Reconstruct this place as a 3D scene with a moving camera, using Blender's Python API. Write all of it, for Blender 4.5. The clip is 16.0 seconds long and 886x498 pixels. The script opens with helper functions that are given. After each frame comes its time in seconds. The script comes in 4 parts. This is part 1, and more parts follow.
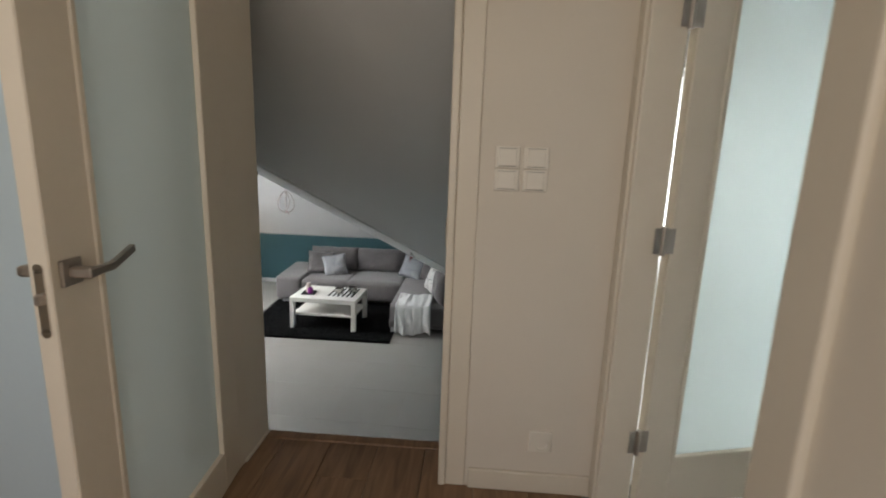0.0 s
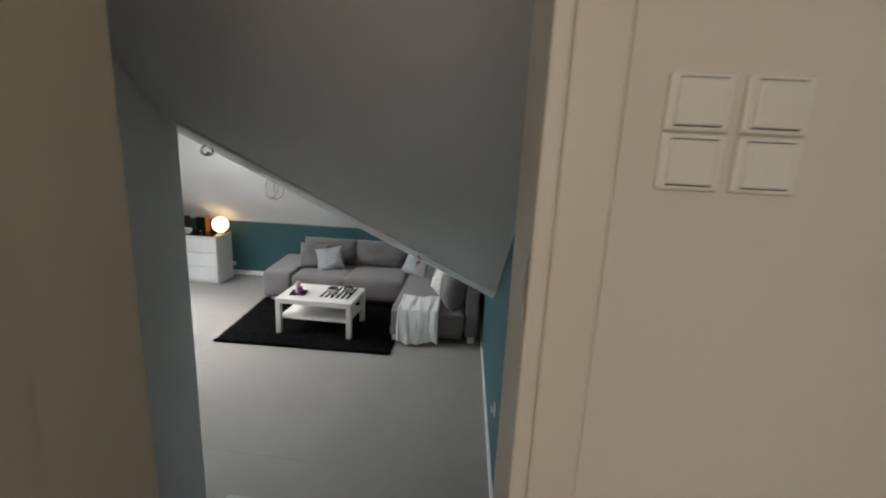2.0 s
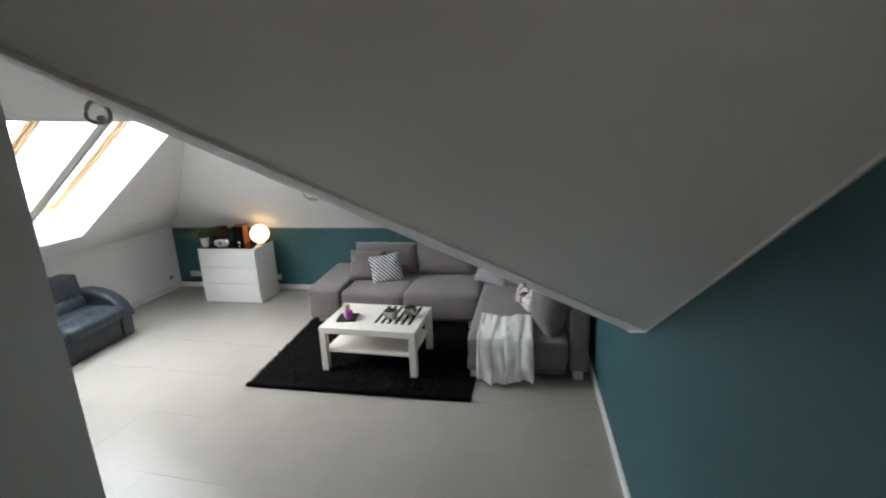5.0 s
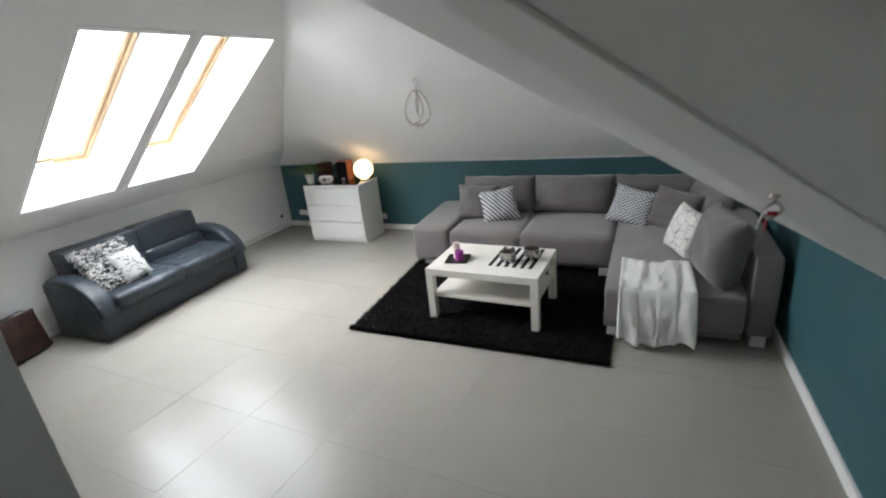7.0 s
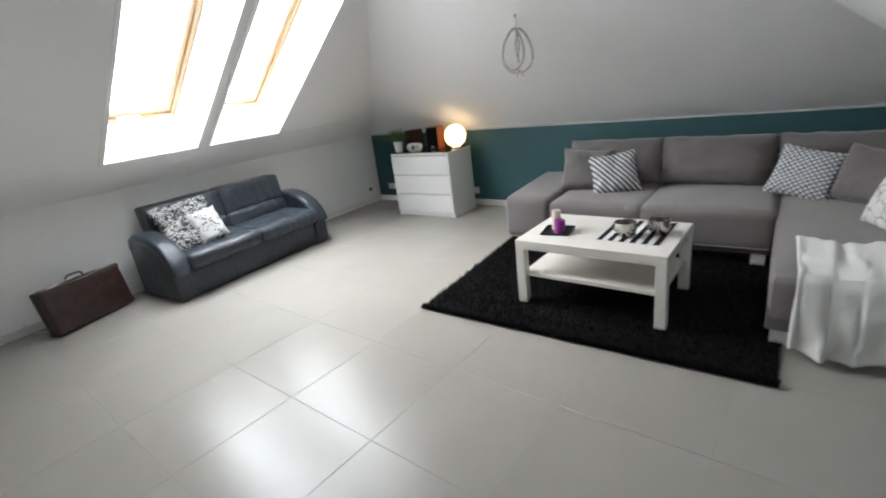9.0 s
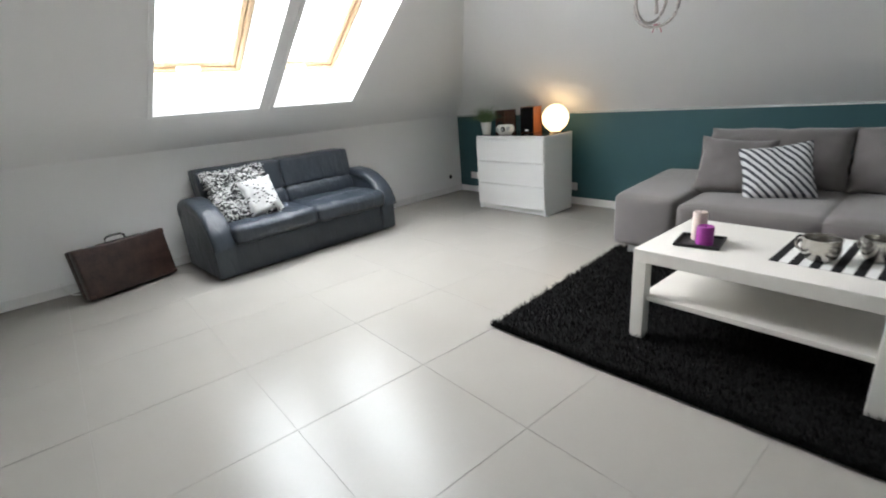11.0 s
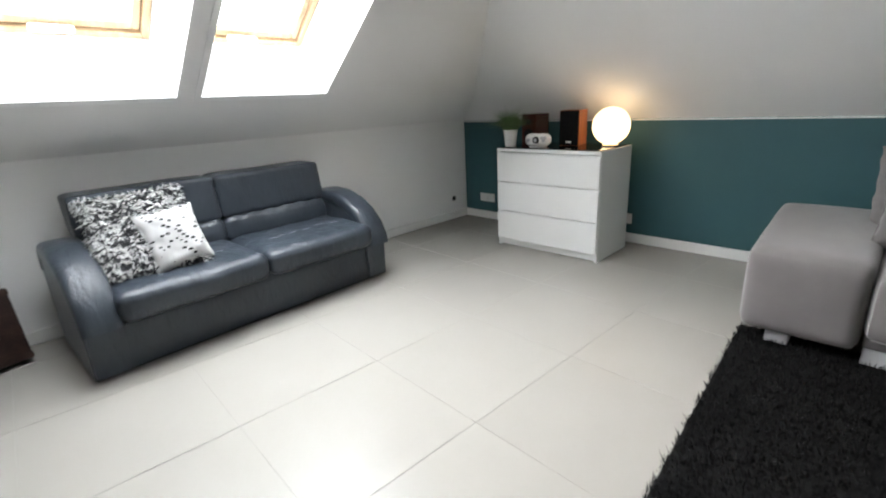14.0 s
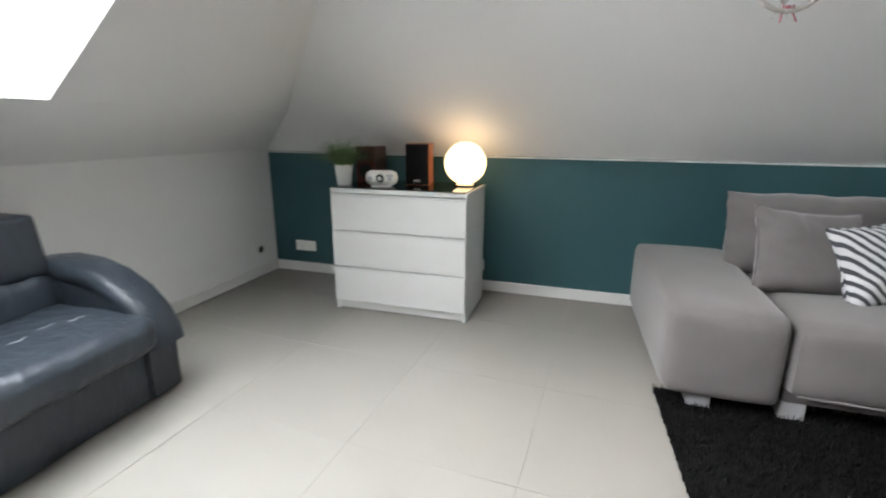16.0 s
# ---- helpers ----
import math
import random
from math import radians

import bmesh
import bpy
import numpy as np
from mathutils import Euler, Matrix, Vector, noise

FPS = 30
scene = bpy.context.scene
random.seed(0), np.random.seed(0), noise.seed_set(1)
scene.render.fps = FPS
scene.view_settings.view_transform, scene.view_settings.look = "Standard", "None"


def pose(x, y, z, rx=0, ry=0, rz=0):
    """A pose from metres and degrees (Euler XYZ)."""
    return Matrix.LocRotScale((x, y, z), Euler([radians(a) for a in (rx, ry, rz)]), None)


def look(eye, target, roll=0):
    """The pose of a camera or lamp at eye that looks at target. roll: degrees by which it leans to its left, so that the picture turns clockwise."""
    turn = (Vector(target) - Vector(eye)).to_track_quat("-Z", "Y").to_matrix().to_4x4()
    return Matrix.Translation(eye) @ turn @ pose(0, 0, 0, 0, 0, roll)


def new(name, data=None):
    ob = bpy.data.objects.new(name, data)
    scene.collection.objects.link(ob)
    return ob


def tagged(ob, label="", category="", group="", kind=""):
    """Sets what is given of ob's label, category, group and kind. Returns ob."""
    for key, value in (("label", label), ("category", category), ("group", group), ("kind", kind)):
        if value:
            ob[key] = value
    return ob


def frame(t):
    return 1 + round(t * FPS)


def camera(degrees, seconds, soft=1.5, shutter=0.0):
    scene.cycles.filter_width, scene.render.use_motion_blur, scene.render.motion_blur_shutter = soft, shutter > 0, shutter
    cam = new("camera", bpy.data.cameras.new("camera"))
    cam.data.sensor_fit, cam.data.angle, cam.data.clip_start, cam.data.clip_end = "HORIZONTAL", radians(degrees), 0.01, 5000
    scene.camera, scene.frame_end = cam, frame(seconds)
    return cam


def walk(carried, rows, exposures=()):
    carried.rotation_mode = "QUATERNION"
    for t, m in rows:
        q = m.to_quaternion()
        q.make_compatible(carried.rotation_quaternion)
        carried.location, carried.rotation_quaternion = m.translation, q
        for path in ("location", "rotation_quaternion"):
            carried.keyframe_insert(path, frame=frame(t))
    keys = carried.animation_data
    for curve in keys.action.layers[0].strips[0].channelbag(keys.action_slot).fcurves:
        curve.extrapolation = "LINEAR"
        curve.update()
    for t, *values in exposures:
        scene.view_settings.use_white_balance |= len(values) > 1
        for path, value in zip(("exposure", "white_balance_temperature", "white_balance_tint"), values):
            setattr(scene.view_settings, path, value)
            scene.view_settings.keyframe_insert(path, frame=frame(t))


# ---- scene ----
cam = camera(87.4, 16.0, soft=1.9, shutter=0.5)
PATH = [
    (0, (0.266, -0.109, 2.505), (0.152, 1.848, 2.111), 2.0),
    (0.5, (0.221, 0.081, 2.489), (0.078, 2.029, 2.057), 1.7),
    (1, (0.175, 0.297, 2.483), (0.002, 2.236, 2.021), 1.1),
    (1.5, (0.125, 0.541, 2.47), (-0.021, 2.479, 1.998), 1.5),
    (2, (0.107, 0.81, 2.447), (-0.014, 2.754, 1.991), 2.8),
    (2.5, (0.066, 1.128, 2.397), (-0.016, 3.075, 1.947), 2.7),
    (3, (0.045, 1.393, 2.365), (-0.024, 3.343, 1.923), 2.75),
    (5.5, (-0.364, 2.41, 2.188), (-0.856, 4.273, 1.655), -3.8),
    (6, (-0.461, 2.551, 2.11), (-1.06, 4.369, 1.532), -4.8),
    (6.5, (-0.525, 2.701, 2.047), (-1.215, 4.467, 1.412), -5.3),
    (7, (-0.589, 2.852, 1.934), (-1.378, 4.558, 1.25), -5.8),
    (7.5, (-0.632, 2.994, 1.839), (-1.555, 4.62, 1.13), -6.8),
    (8, (-0.693, 3.155, 1.731), (-1.737, 4.708, 1.025), -7.6),
    (8.5, (-0.753, 3.286, 1.64), (-1.832, 4.821, 0.95), -7.1),
    (9, (-0.822, 3.421, 1.507), (-1.982, 4.908, 0.844), -7.4),
    (9.5, (-0.911, 3.559, 1.397), (-2.196, 4.951, 0.755), -8.1),
    (12, (-1.666, 4.287, 1.182), (-3.121, 5.507, 0.552), -3.1),
    (12.5, (-1.859, 4.409, 1.166), (-3.322, 5.618, 0.535), -2.7),
    (13, (-2.066, 4.545, 1.145), (-3.503, 5.784, 0.514), -2.9),
    (13.5, (-2.282, 4.677, 1.152), (-3.676, 5.965, 0.524), -2.8),
    (14, (-2.5, 4.785, 1.148), (-3.854, 6.127, 0.543), -3.0),
    (14.5, (-2.701, 4.877, 1.159), (-3.961, 6.318, 0.578), -2.3),
    (15, (-2.927, 4.989, 1.151), (-3.986, 6.59, 0.591), -1.2),
    (15.5, (-3.135, 5.092, 1.154), (-3.977, 6.823, 0.61), -0.4),
    (16, (-3.297, 5.223, 1.147), (-3.871, 7.069, 0.635), 0.3),
]
walk(cam, [(t, look(eye, target, roll)) for t, eye, target, roll in PATH],
     [(0, 0.02), (1, 0.0), (2, -0.06), (2.5, -0.03), (3, 0.08), (5.5, 0.05), (9, 0.11), (12, 0.14), (16, 0.16)])

# ---- light ----
WIN_W, SIDE_W, HALL_W, LAMP_E = 57, 42, 20.5, 2.5
world = bpy.data.worlds.new("world")
scene.world = world
world.use_nodes = True
wn = world.node_tree.nodes
sky = wn.new("ShaderNodeTexSky")
sky.sky_type = "NISHITA"
sky.sun_disc = False
sky.sun_elevation, sky.sun_rotation = radians(42), radians(250)
sky.air_density, sky.dust_density = 1.0, 4.0
wn["Background"].inputs[1].default_value = 0.15
world.node_tree.links.new(sky.outputs[0], wn["Background"].inputs[0])


def area_lamp(name, m, sx, sy, watts, colour=(1, 1, 1)):
    d = bpy.data.lights.new(name, "AREA")
    d.shape, d.size, d.size_y, d.energy, d.color = "RECTANGLE", sx, sy, watts, colour
    ob = new(name, d)
    ob.matrix_world = m
    return ob


# ---- materials ----
def material(name, colour, rough=0.6, metal=0.0, var=0.06, scale=6.0, fine=80.0, bump=0.0, bump_scale=200.0, spec=0.5, sheen=0.0, coat=0.0, random_tint=0.0):
    m = bpy.data.materials.new(name)
    m.use_nodes = True
    nt = m.node_tree
    n, l = nt.nodes, nt.links
    b = n["Principled BSDF"]
    b.inputs["Roughness"].default_value = rough
    b.inputs["Metallic"].default_value = metal
    b.inputs["Specular IOR Level"].default_value = spec
    b.inputs["Sheen Weight"].default_value = sheen
    b.inputs["Coat Weight"].default_value = coat
    tc = n.new("ShaderNodeTexCoord")
    big = n.new("ShaderNodeTexNoise")
    big.inputs["Scale"].default_value = scale
    big.inputs["Detail"].default_value = 4
    small = n.new("ShaderNodeTexNoise")
    small.inputs["Scale"].default_value = fine
    small.inputs["Detail"].default_value = 3
    l.new(tc.outputs["Object"], big.inputs["Vector"])
    l.new(tc.outputs["Object"], small.inputs["Vector"])
    mix = n.new("ShaderNodeMath")
    mix.operation = "MULTIPLY_ADD"
    mix.inputs[1].default_value = 0.4
    l.new(small.outputs["Fac"], mix.inputs[0])
    l.new(big.outputs["Fac"], mix.inputs[2])
    ramp = n.new("ShaderNodeMapRange")
    ramp.inputs["From Min"].default_value, ramp.inputs["From Max"].default_value = 0.4, 1.0
    ramp.inputs["To Min"].default_value, ramp.inputs["To Max"].default_value = 1 - var, 1 + var
    l.new(mix.outputs[0], ramp.inputs["Value"])
    last = ramp.outputs[0]
    if random_tint:
        oi = n.new("ShaderNodeObjectInfo")
        rr = n.new("ShaderNodeMapRange")
        rr.inputs["To Min"].default_value, rr.inputs["To Max"].default_value = 1 - random_tint, 1 + random_tint
        l.new(oi.outputs["Random"], rr.inputs["Value"])
        mm = n.new("ShaderNodeMath")
        mm.operation = "MULTIPLY"
        l.new(last, mm.inputs[0])
        l.new(rr.outputs[0], mm.inputs[1])
        last = mm.outputs[0]
    vm = n.new("ShaderNodeVectorMath")
    vm.operation = "SCALE"
    vm.inputs[0].default_value = colour
    l.new(last, vm.inputs["Scale"])
    l.new(vm.outputs[0], b.inputs["Base Color"])
    if bump:
        bn = n.new("ShaderNodeTexNoise")
        bn.inputs["Scale"].default_value = bump_scale
        bn.inputs["Detail"].default_value = 5
        l.new(tc.outputs["Object"], bn.inputs["Vector"])
        bp = n.new("ShaderNodeBump")
        bp.inputs["Strength"].default_value = bump
        bp.inputs["Distance"].default_value = 0.004
        l.new(bn.outputs["Fac"], bp.inputs["Height"])
        l.new(bp.outputs[0], b.inputs["Normal"])
    return m


def wood_material(name, dark, light, rough=0.45, stretch=(1.5, 14, 14), random_tint=0.12):
    m = bpy.data.materials.new(name)
    m.use_nodes = True
    n, l = m.node_tree.nodes, m.node_tree.links
    b = n["Principled BSDF"]
    b.inputs["Roughness"].default_value = rough
    tc = n.new("ShaderNodeTexCoord")
    mp = n.new("ShaderNodeMapping")
    mp.inputs["Scale"].default_value = stretch
    oi = n.new("ShaderNodeObjectInfo")
    cb = n.new("ShaderNodeCombineXYZ")
    sc = n.new("ShaderNodeMath")
    sc.operation = "MULTIPLY"
    sc.inputs[1].default_value = 40
    l.new(oi.outputs["Random"], sc.inputs[0])
    for k in range(3):
        l.new(sc.outputs[0], cb.inputs[k])
    l.new(cb.outputs[0], mp.inputs["Location"])
    l.new(tc.outputs["Object"], mp.inputs["Vector"])
    g = n.new("ShaderNodeTexNoise")
    g.inputs["Scale"].default_value, g.inputs["Detail"].default_value, g.inputs["Distortion"].default_value = 2.2, 7, 0.8
    l.new(mp.outputs[0], g.inputs["Vector"])
    cr = n.new("ShaderNodeValToRGB")
    cr.color_ramp.elements[0].position, cr.color_ramp.elements[1].position = 0.3, 0.7
    cr.color_ramp.elements[0].color, cr.color_ramp.elements[1].color = (*dark, 1), (*light, 1)
    l.new(g.outputs["Fac"], cr.inputs["Fac"])
    hs = n.new("ShaderNodeHueSaturation")
    rr = n.new("ShaderNodeMapRange")
    rr.inputs["To Min"].default_value, rr.inputs["To Max"].default_value = 1 - random_tint, 1 + random_tint
    l.new(oi.outputs["Random"], rr.inputs["Value"])
    l.new(rr.outputs[0], hs.inputs["Value"])
    l.new(cr.outputs[0], hs.inputs["Color"])
    l.new(hs.outputs[0], b.inputs["Base Color"])
    bp = n.new("ShaderNodeBump")
    bp.inputs["Strength"].default_value, bp.inputs["Distance"].default_value = 0.15, 0.002
    l.new(g.outputs["Fac"], bp.inputs["Height"])
    l.new(bp.outputs[0], b.inputs["Normal"])
    return m


def glass_material(name, colour, rough, ior=1.45):
    m = bpy.data.materials.new(name)
    m.use_nodes = True
    b = m.node_tree.nodes["Principled BSDF"]
    b.inputs["Base Color"].default_value = (*colour, 1)
    b.inputs["Transmission Weight"].default_value = 1
    b.inputs["Roughness"].default_value = rough
    b.inputs["IOR"].default_value = ior
    return m


def frosted_material(name, colour):
    """Etched glass: it scatters most of the light that passes and keeps a faint gloss."""
    m = bpy.data.materials.new(name)
    m.use_nodes = True
    n, l = m.node_tree.nodes, m.node_tree.links
    b = n["Principled BSDF"]
    b.inputs["Base Color"].default_value = (*colour, 1)
    b.inputs["Transmission Weight"].default_value = 0.55
    b.inputs["Roughness"].default_value = 0.5
    b.inputs["Specular IOR Level"].default_value = 0.4
    tr = n.new("ShaderNodeBsdfTranslucent")
    tr.inputs["Color"].default_value = (*colour, 1)
    mx = n.new("ShaderNodeMixShader")
    mx.inputs[0].default_value = 0.5
    l.new(b.outputs[0], mx.inputs[1])
    l.new(tr.outputs[0], mx.inputs[2])
    l.new(mx.outputs[0], n["Material Output"].inputs["Surface"])
    return m


def glow_material(name, colour, strength):
    m = bpy.data.materials.new(name)
    m.use_nodes = True
    b = m.node_tree.nodes["Principled BSDF"]
    b.inputs["Base Color"].default_value = (*colour, 1)
    b.inputs["Emission Color"].default_value = (*colour, 1)
    b.inputs["Emission Strength"].default_value = strength
    return m


WHITE = material("white_wall_paint", (0.89, 0.887, 0.875), 0.75, var=0.02, scale=1.2, bump=0.12, bump_scale=140)
ROOF = material("white_plasterboard_paint", (0.89, 0.887, 0.875), 0.8, var=0.02, scale=1.0, bump=0.1, bump_scale=160)
TEAL = material("teal_wall_paint", (0.030, 0.098, 0.112), 0.6, var=0.06, scale=2.0, bump=0.12, bump_scale=150)
CREAM = material("cream_lacquer", (0.72, 0.65, 0.54), 0.4, var=0.03, scale=2)
HALLPAINT = material("warm_hall_paint", (0.72, 0.655, 0.56), 0.7, var=0.02, scale=1.5, bump=0.1)
TRIM = material("white_trim_lacquer", (0.8, 0.79, 0.77), 0.4, var=0.03)
TILE = material("cream_floor_tile", (0.305, 0.288, 0.262), 0.26, var=0.03, scale=2.2, fine=60, spec=0.27, random_tint=0.012)
GROUT = material("grey_grout", (0.265, 0.25, 0.225), 0.7, var=0.12)
OAK = wood_material("oak_floor", (0.16, 0.088, 0.045), (0.30, 0.18, 0.10), 0.4, (14, 1.5, 14), random_tint=0.05)
PINE = wood_material("pine_window_wood", (0.36, 0.24, 0.13), (0.50, 0.355, 0.21), 0.45)
FROST = frosted_material("frosted_glass", (0.83, 0.90, 0.905))
CLEAR = glass_material("clear_glass", (1, 1, 1), 0.0)
STEEL = material("brushed_nickel", (0.42, 0.38, 0.34), 0.38, metal=1.0, var=0.08, fine=300)
CHROME = material("chrome", (0.75, 0.73, 0.7), 0.12, metal=1.0, var=0.03)
PLASTIC = material("white_plastic", (0.80, 0.79, 0.76), 0.35, var=0.02)
SLATE = material("grey_stair_stone", (0.36, 0.35, 0.335), 0.4, var=0.08, scale=5)
CREAMP = material("cream_plastic", (0.80, 0.75, 0.66), 0.4, var=0.02)
# cool daylight on a plain wall, put into the base colour as pale blue
COOL_LIT = material("cool_lit_wall", (0.62, 0.75, 0.83), 0.65, var=0.03, scale=1.5, bump=0.1)
DARK = material("black_plastic", (0.012, 0.012, 0.013), 0.4, var=0.1)


# ---- mesh helpers ----
def obj(name, bm, mat, parent=None, label="", smooth=False, at=None):
    me = bpy.data.meshes.new(name)
    bmesh.ops.recalc_face_normals(bm, faces=bm.faces)
    bm.to_mesh(me)
    bm.free()
    if mat:
        for k in (mat if isinstance(mat, (list, tuple)) else [mat]):
            me.materials.append(k)
    if smooth:
        for p in me.polygons:
            p.use_smooth = True
        me.set_sharp_from_angle(angle=radians(40))
    ob = new(name, me)
    if parent:
        ob.parent = parent
    if at is not None:
        ob.matrix_basis = at
    if label:
        tagged(ob, label)
    return ob


def part(name, bm, mat, parent, label="", smooth=False, at=None):
    return obj(name, bm, mat, parent, label, smooth, at)


def thing(name, m, label, category, group=""):
    ob = new(name)
    ob.empty_display_size = 0.05
    ob.matrix_basis = m
    return tagged(ob, label, category, group)


def structure(name, bm, mat, label, smooth=False):
    return tagged(obj(name, bm, mat, smooth=smooth), label, name.rsplit("_", 1)[0].replace("_", " ") if name.split("_")[0] in ("wall", "window", "door") else name.replace("_", " "), kind="structure")


def box(bm, x0, x1, y0, y1, z0, z1, bevel=0.0, seg=1):
    """A box added to bm between two corners, its edges rounded by bevel."""
    r = bmesh.ops.create_cube(bm, size=1, matrix=Matrix.LocRotScale(((x0 + x1) / 2, (y0 + y1) / 2, (z0 + z1) / 2), None, (abs(x1 - x0), abs(y1 - y0), abs(z1 - z0))))
    if bevel:
        es = list({e for v in r["verts"] for e in v.link_edges})
        bmesh.ops.bevel(bm, geom=es, offset=bevel, segments=seg, profile=0.5, affect="EDGES")
    return bm


def boxes(*rows, bevel=0.0, seg=1):
    bm = bmesh.new()
    for r in rows:
        box(bm, *r, bevel=bevel, seg=seg)
    return bm


def prism(bm, points, shift):
    """A slab: a polygon and its copy moved by shift."""
    a = [bm.verts.new(p) for p in points]
    b = [bm.verts.new(Vector(p) + Vector(shift)) for p in points]
    bm.faces.new(a)
    bm.faces.new(b[::-1])
    for k in range(len(a)):
        bm.faces.new((a[k], b[k], b[(k + 1) % len(a)], a[(k + 1) % len(a)]))
    return bm


def cylinder(bm, r0, r1, z0, z1, seg=32, m=None):
    mm = (m or Matrix()) @ Matrix.Translation((0, 0, (z0 + z1) / 2))
    return bmesh.ops.create_cone(bm, cap_ends=True, segments=seg, radius1=r0, radius2=r1, depth=z1 - z0, matrix=mm)


def lathe(bm, profile, seg=32, m=None):
    """Turns a profile of (radius, z) round the z axis."""
    m = m or Matrix()
    rings = []
    for r, z in profile:
        rings.append([bm.verts.new(m @ Vector((max(r, 1e-4) * math.cos(2 * math.pi * k / seg), max(r, 1e-4) * math.sin(2 * math.pi * k / seg), z))) for k in range(seg)])
    for a, b in zip(rings, rings[1:]):
        for k in range(seg):
            bm.faces.new((a[k], a[(k + 1) % seg], b[(k + 1) % seg], b[k]))
    return bm


def tube(bm, points, radius, seg=8, closed=False):
    """A round bar along a line of points."""
    pts = [Vector(p) for p in points]
    rings = []
    count = len(pts)
    for i, p in enumerate(pts):
        a = pts[(i - 1) % count] if closed or i else p
        b = pts[(i + 1) % count] if closed or i < count - 1 else p
        d = (b - a).normalized()
        side = d.cross(Vector((0, 0, 1)) if abs(d.z) < 0.9 else Vector((1, 0, 0))).normalized()
        up = side.cross(d)
        rings.append([bm.verts.new(p + radius * (math.cos(2 * math.pi * k / seg) * side + math.sin(2 * math.pi * k / seg) * up)) for k in range(seg)])
    pairs = list(zip(rings, rings[1:])) + ([(rings[-1], rings[0])] if closed else [])
    for a, b in pairs:
        for k in range(seg):
            bm.faces.new((a[k], a[(k + 1) % seg], b[(k + 1) % seg], b[k]))
    if not closed:
        bm.faces.new(rings[0][::-1])
        bm.faces.new(rings[-1])
    return bm


# ---- the plan ----
XL, XR = -5.71, 0.33          # knee wall and teal side wall
YB, YF = 3.13, 8.355          # wall beside the stairs and far wall
XS = -1.34                    # wall at the side of the stairs
HALL = 1.295                  # height of the hall floor
CAP = 2.9                     # flat top of the attic ceiling


def x_right(y):
    return 0.345 - 0.021 * (y - 4.5)


def z_left(x):
    """The west slope, a little flatter in its plastered foot below the windows."""
    return 1.236 + (0.79 if x > -5.275 else 0.616) * (x + 5.275)


def z_far(y):
    return 0.957 + 0.86 * (YF - y)


def z_right(x, y):
    return 0.955 + 0.0212 * (YF - y) + 0.718 * (XR - x)


def z_entry(x, y):
    return 1.240 + 0.705 * (4.573 - y) + 0.101 * (0.34 - x)


# floor slab under the tiles
floor = structure("floor", boxes((XL, XR, YB - 1.5, YF, -0.12, -0.0015)), GROUT, "cream square floor tiles with thin grey joints")
floor_hall = structure("floor_hall", boxes((-2.5, 0.93, -1.5, 1.655, HALL - 0.15, HALL - 0.012)), GROUT, "brown oak floorboards of the hall")

# walls of the attic room
bm = bmesh.new()
prism(bm, [(x_right(y), y, z) for y, z in ((1.675, 0), (YF, 0), (YF, 0.955), (5.015, 1.018), (4.655, 1.182), (1.675, z_entry(0.39, 1.675)))], (0.25, 0, 0))
structure("wall_east", bm, TEAL, "teal painted wall under the sloping ceiling")
bm = bmesh.new()
prism(bm, [(XL, YF, 0), (XR, YF, 0), (XR, YF, z_right(XR, YF)), (XL, YF, z_left(XL) - 0.008)], (0, 0.2, 0))
structure("wall_north", bm, TEAL, "teal painted low wall behind the sofa")
structure("wall_west", boxes((XL - 0.2, XL, YB - 0.15, YF + 0.2, -0.12, z_left(XL))), WHITE, "white painted knee wall under the roof windows")
bm = bmesh.new()
prism(bm, [(XL, YB, 0), (-1.50, YB, 0), (-1.50, YB, CAP + 0.05), (-3.10, YB, CAP + 0.05), (-5.275, YB, z_left(-5.275)), (XL, YB, z_left(XL))], (0, -0.15, 0))
structure("wall_south", bm, WHITE, "white painted wall beside the stairs")
bm = bmesh.new()
prism(bm, [(XS, 1.675, 0), (-1.415, YB - 0.002, 0), (-1.415 - 0.1, YB - 0.002, 0), (-1.53, 1.675, 0)], (0, 0, 3.6))
structure("wall_stair", bm, WHITE, "white painted wall along the stairs")

# ceilings
UP = (0, 0, 0.25)
bm = bmesh.new()
WIN = ((4.847, 5.639), (5.752, 6.539))
WX0, WX1 = -5.275, -3.77


def left_piece(*xy):
    prism(bm, [(x, y, z_left(x)) for x, y in xy], UP)


XC = -5.275 + (CAP - 1.236) / 0.79


def hip_y(x):
    return YF - (z_left(x) - 0.957) / 0.86


left_piece((XL, YB), (WX0, YB), (WX0, hip_y(WX0)), (XL, hip_y(XL)))
left_piece((WX0, YB), (WX1, YB), (WX1, WIN[0][0]), (WX0, WIN[0][0]))
left_piece((WX0, WIN[0][1]), (WX1, WIN[0][1]), (WX1, WIN[1][0]), (WX0, WIN[1][0]))
left_piece((WX0, WIN[1][1]), (WX1, WIN[1][1]), (WX1, hip_y(WX1)), (WX0, hip_y(WX0)))
left_piece((WX1, YB), (XC, YB), (XC, hip_y(XC)), (WX1, hip_y(WX1)))
tagged(obj("ceiling_west", bm, ROOF), "white sloping ceiling with two roof windows", "ceiling", kind="structure")
bm = bmesh.new()
yc = hip_y(XC)
xb = XR - (CAP - 0.955 - 0.0212 * (YF - yc)) / 0.718
prism(bm, [(XL, YF, 0.957), (XR, YF, 0.957), (xb, yc, CAP), (XC, yc, CAP), (WX0, hip_y(WX0), z_far(hip_y(WX0))), (XL, hip_y(XL), z_far(hip_y(XL)))], UP)
tagged(obj("ceiling_north", bm, ROOF), "white sloping ceiling above the teal wall", "ceiling", kind="structure")
bm = bmesh.new()
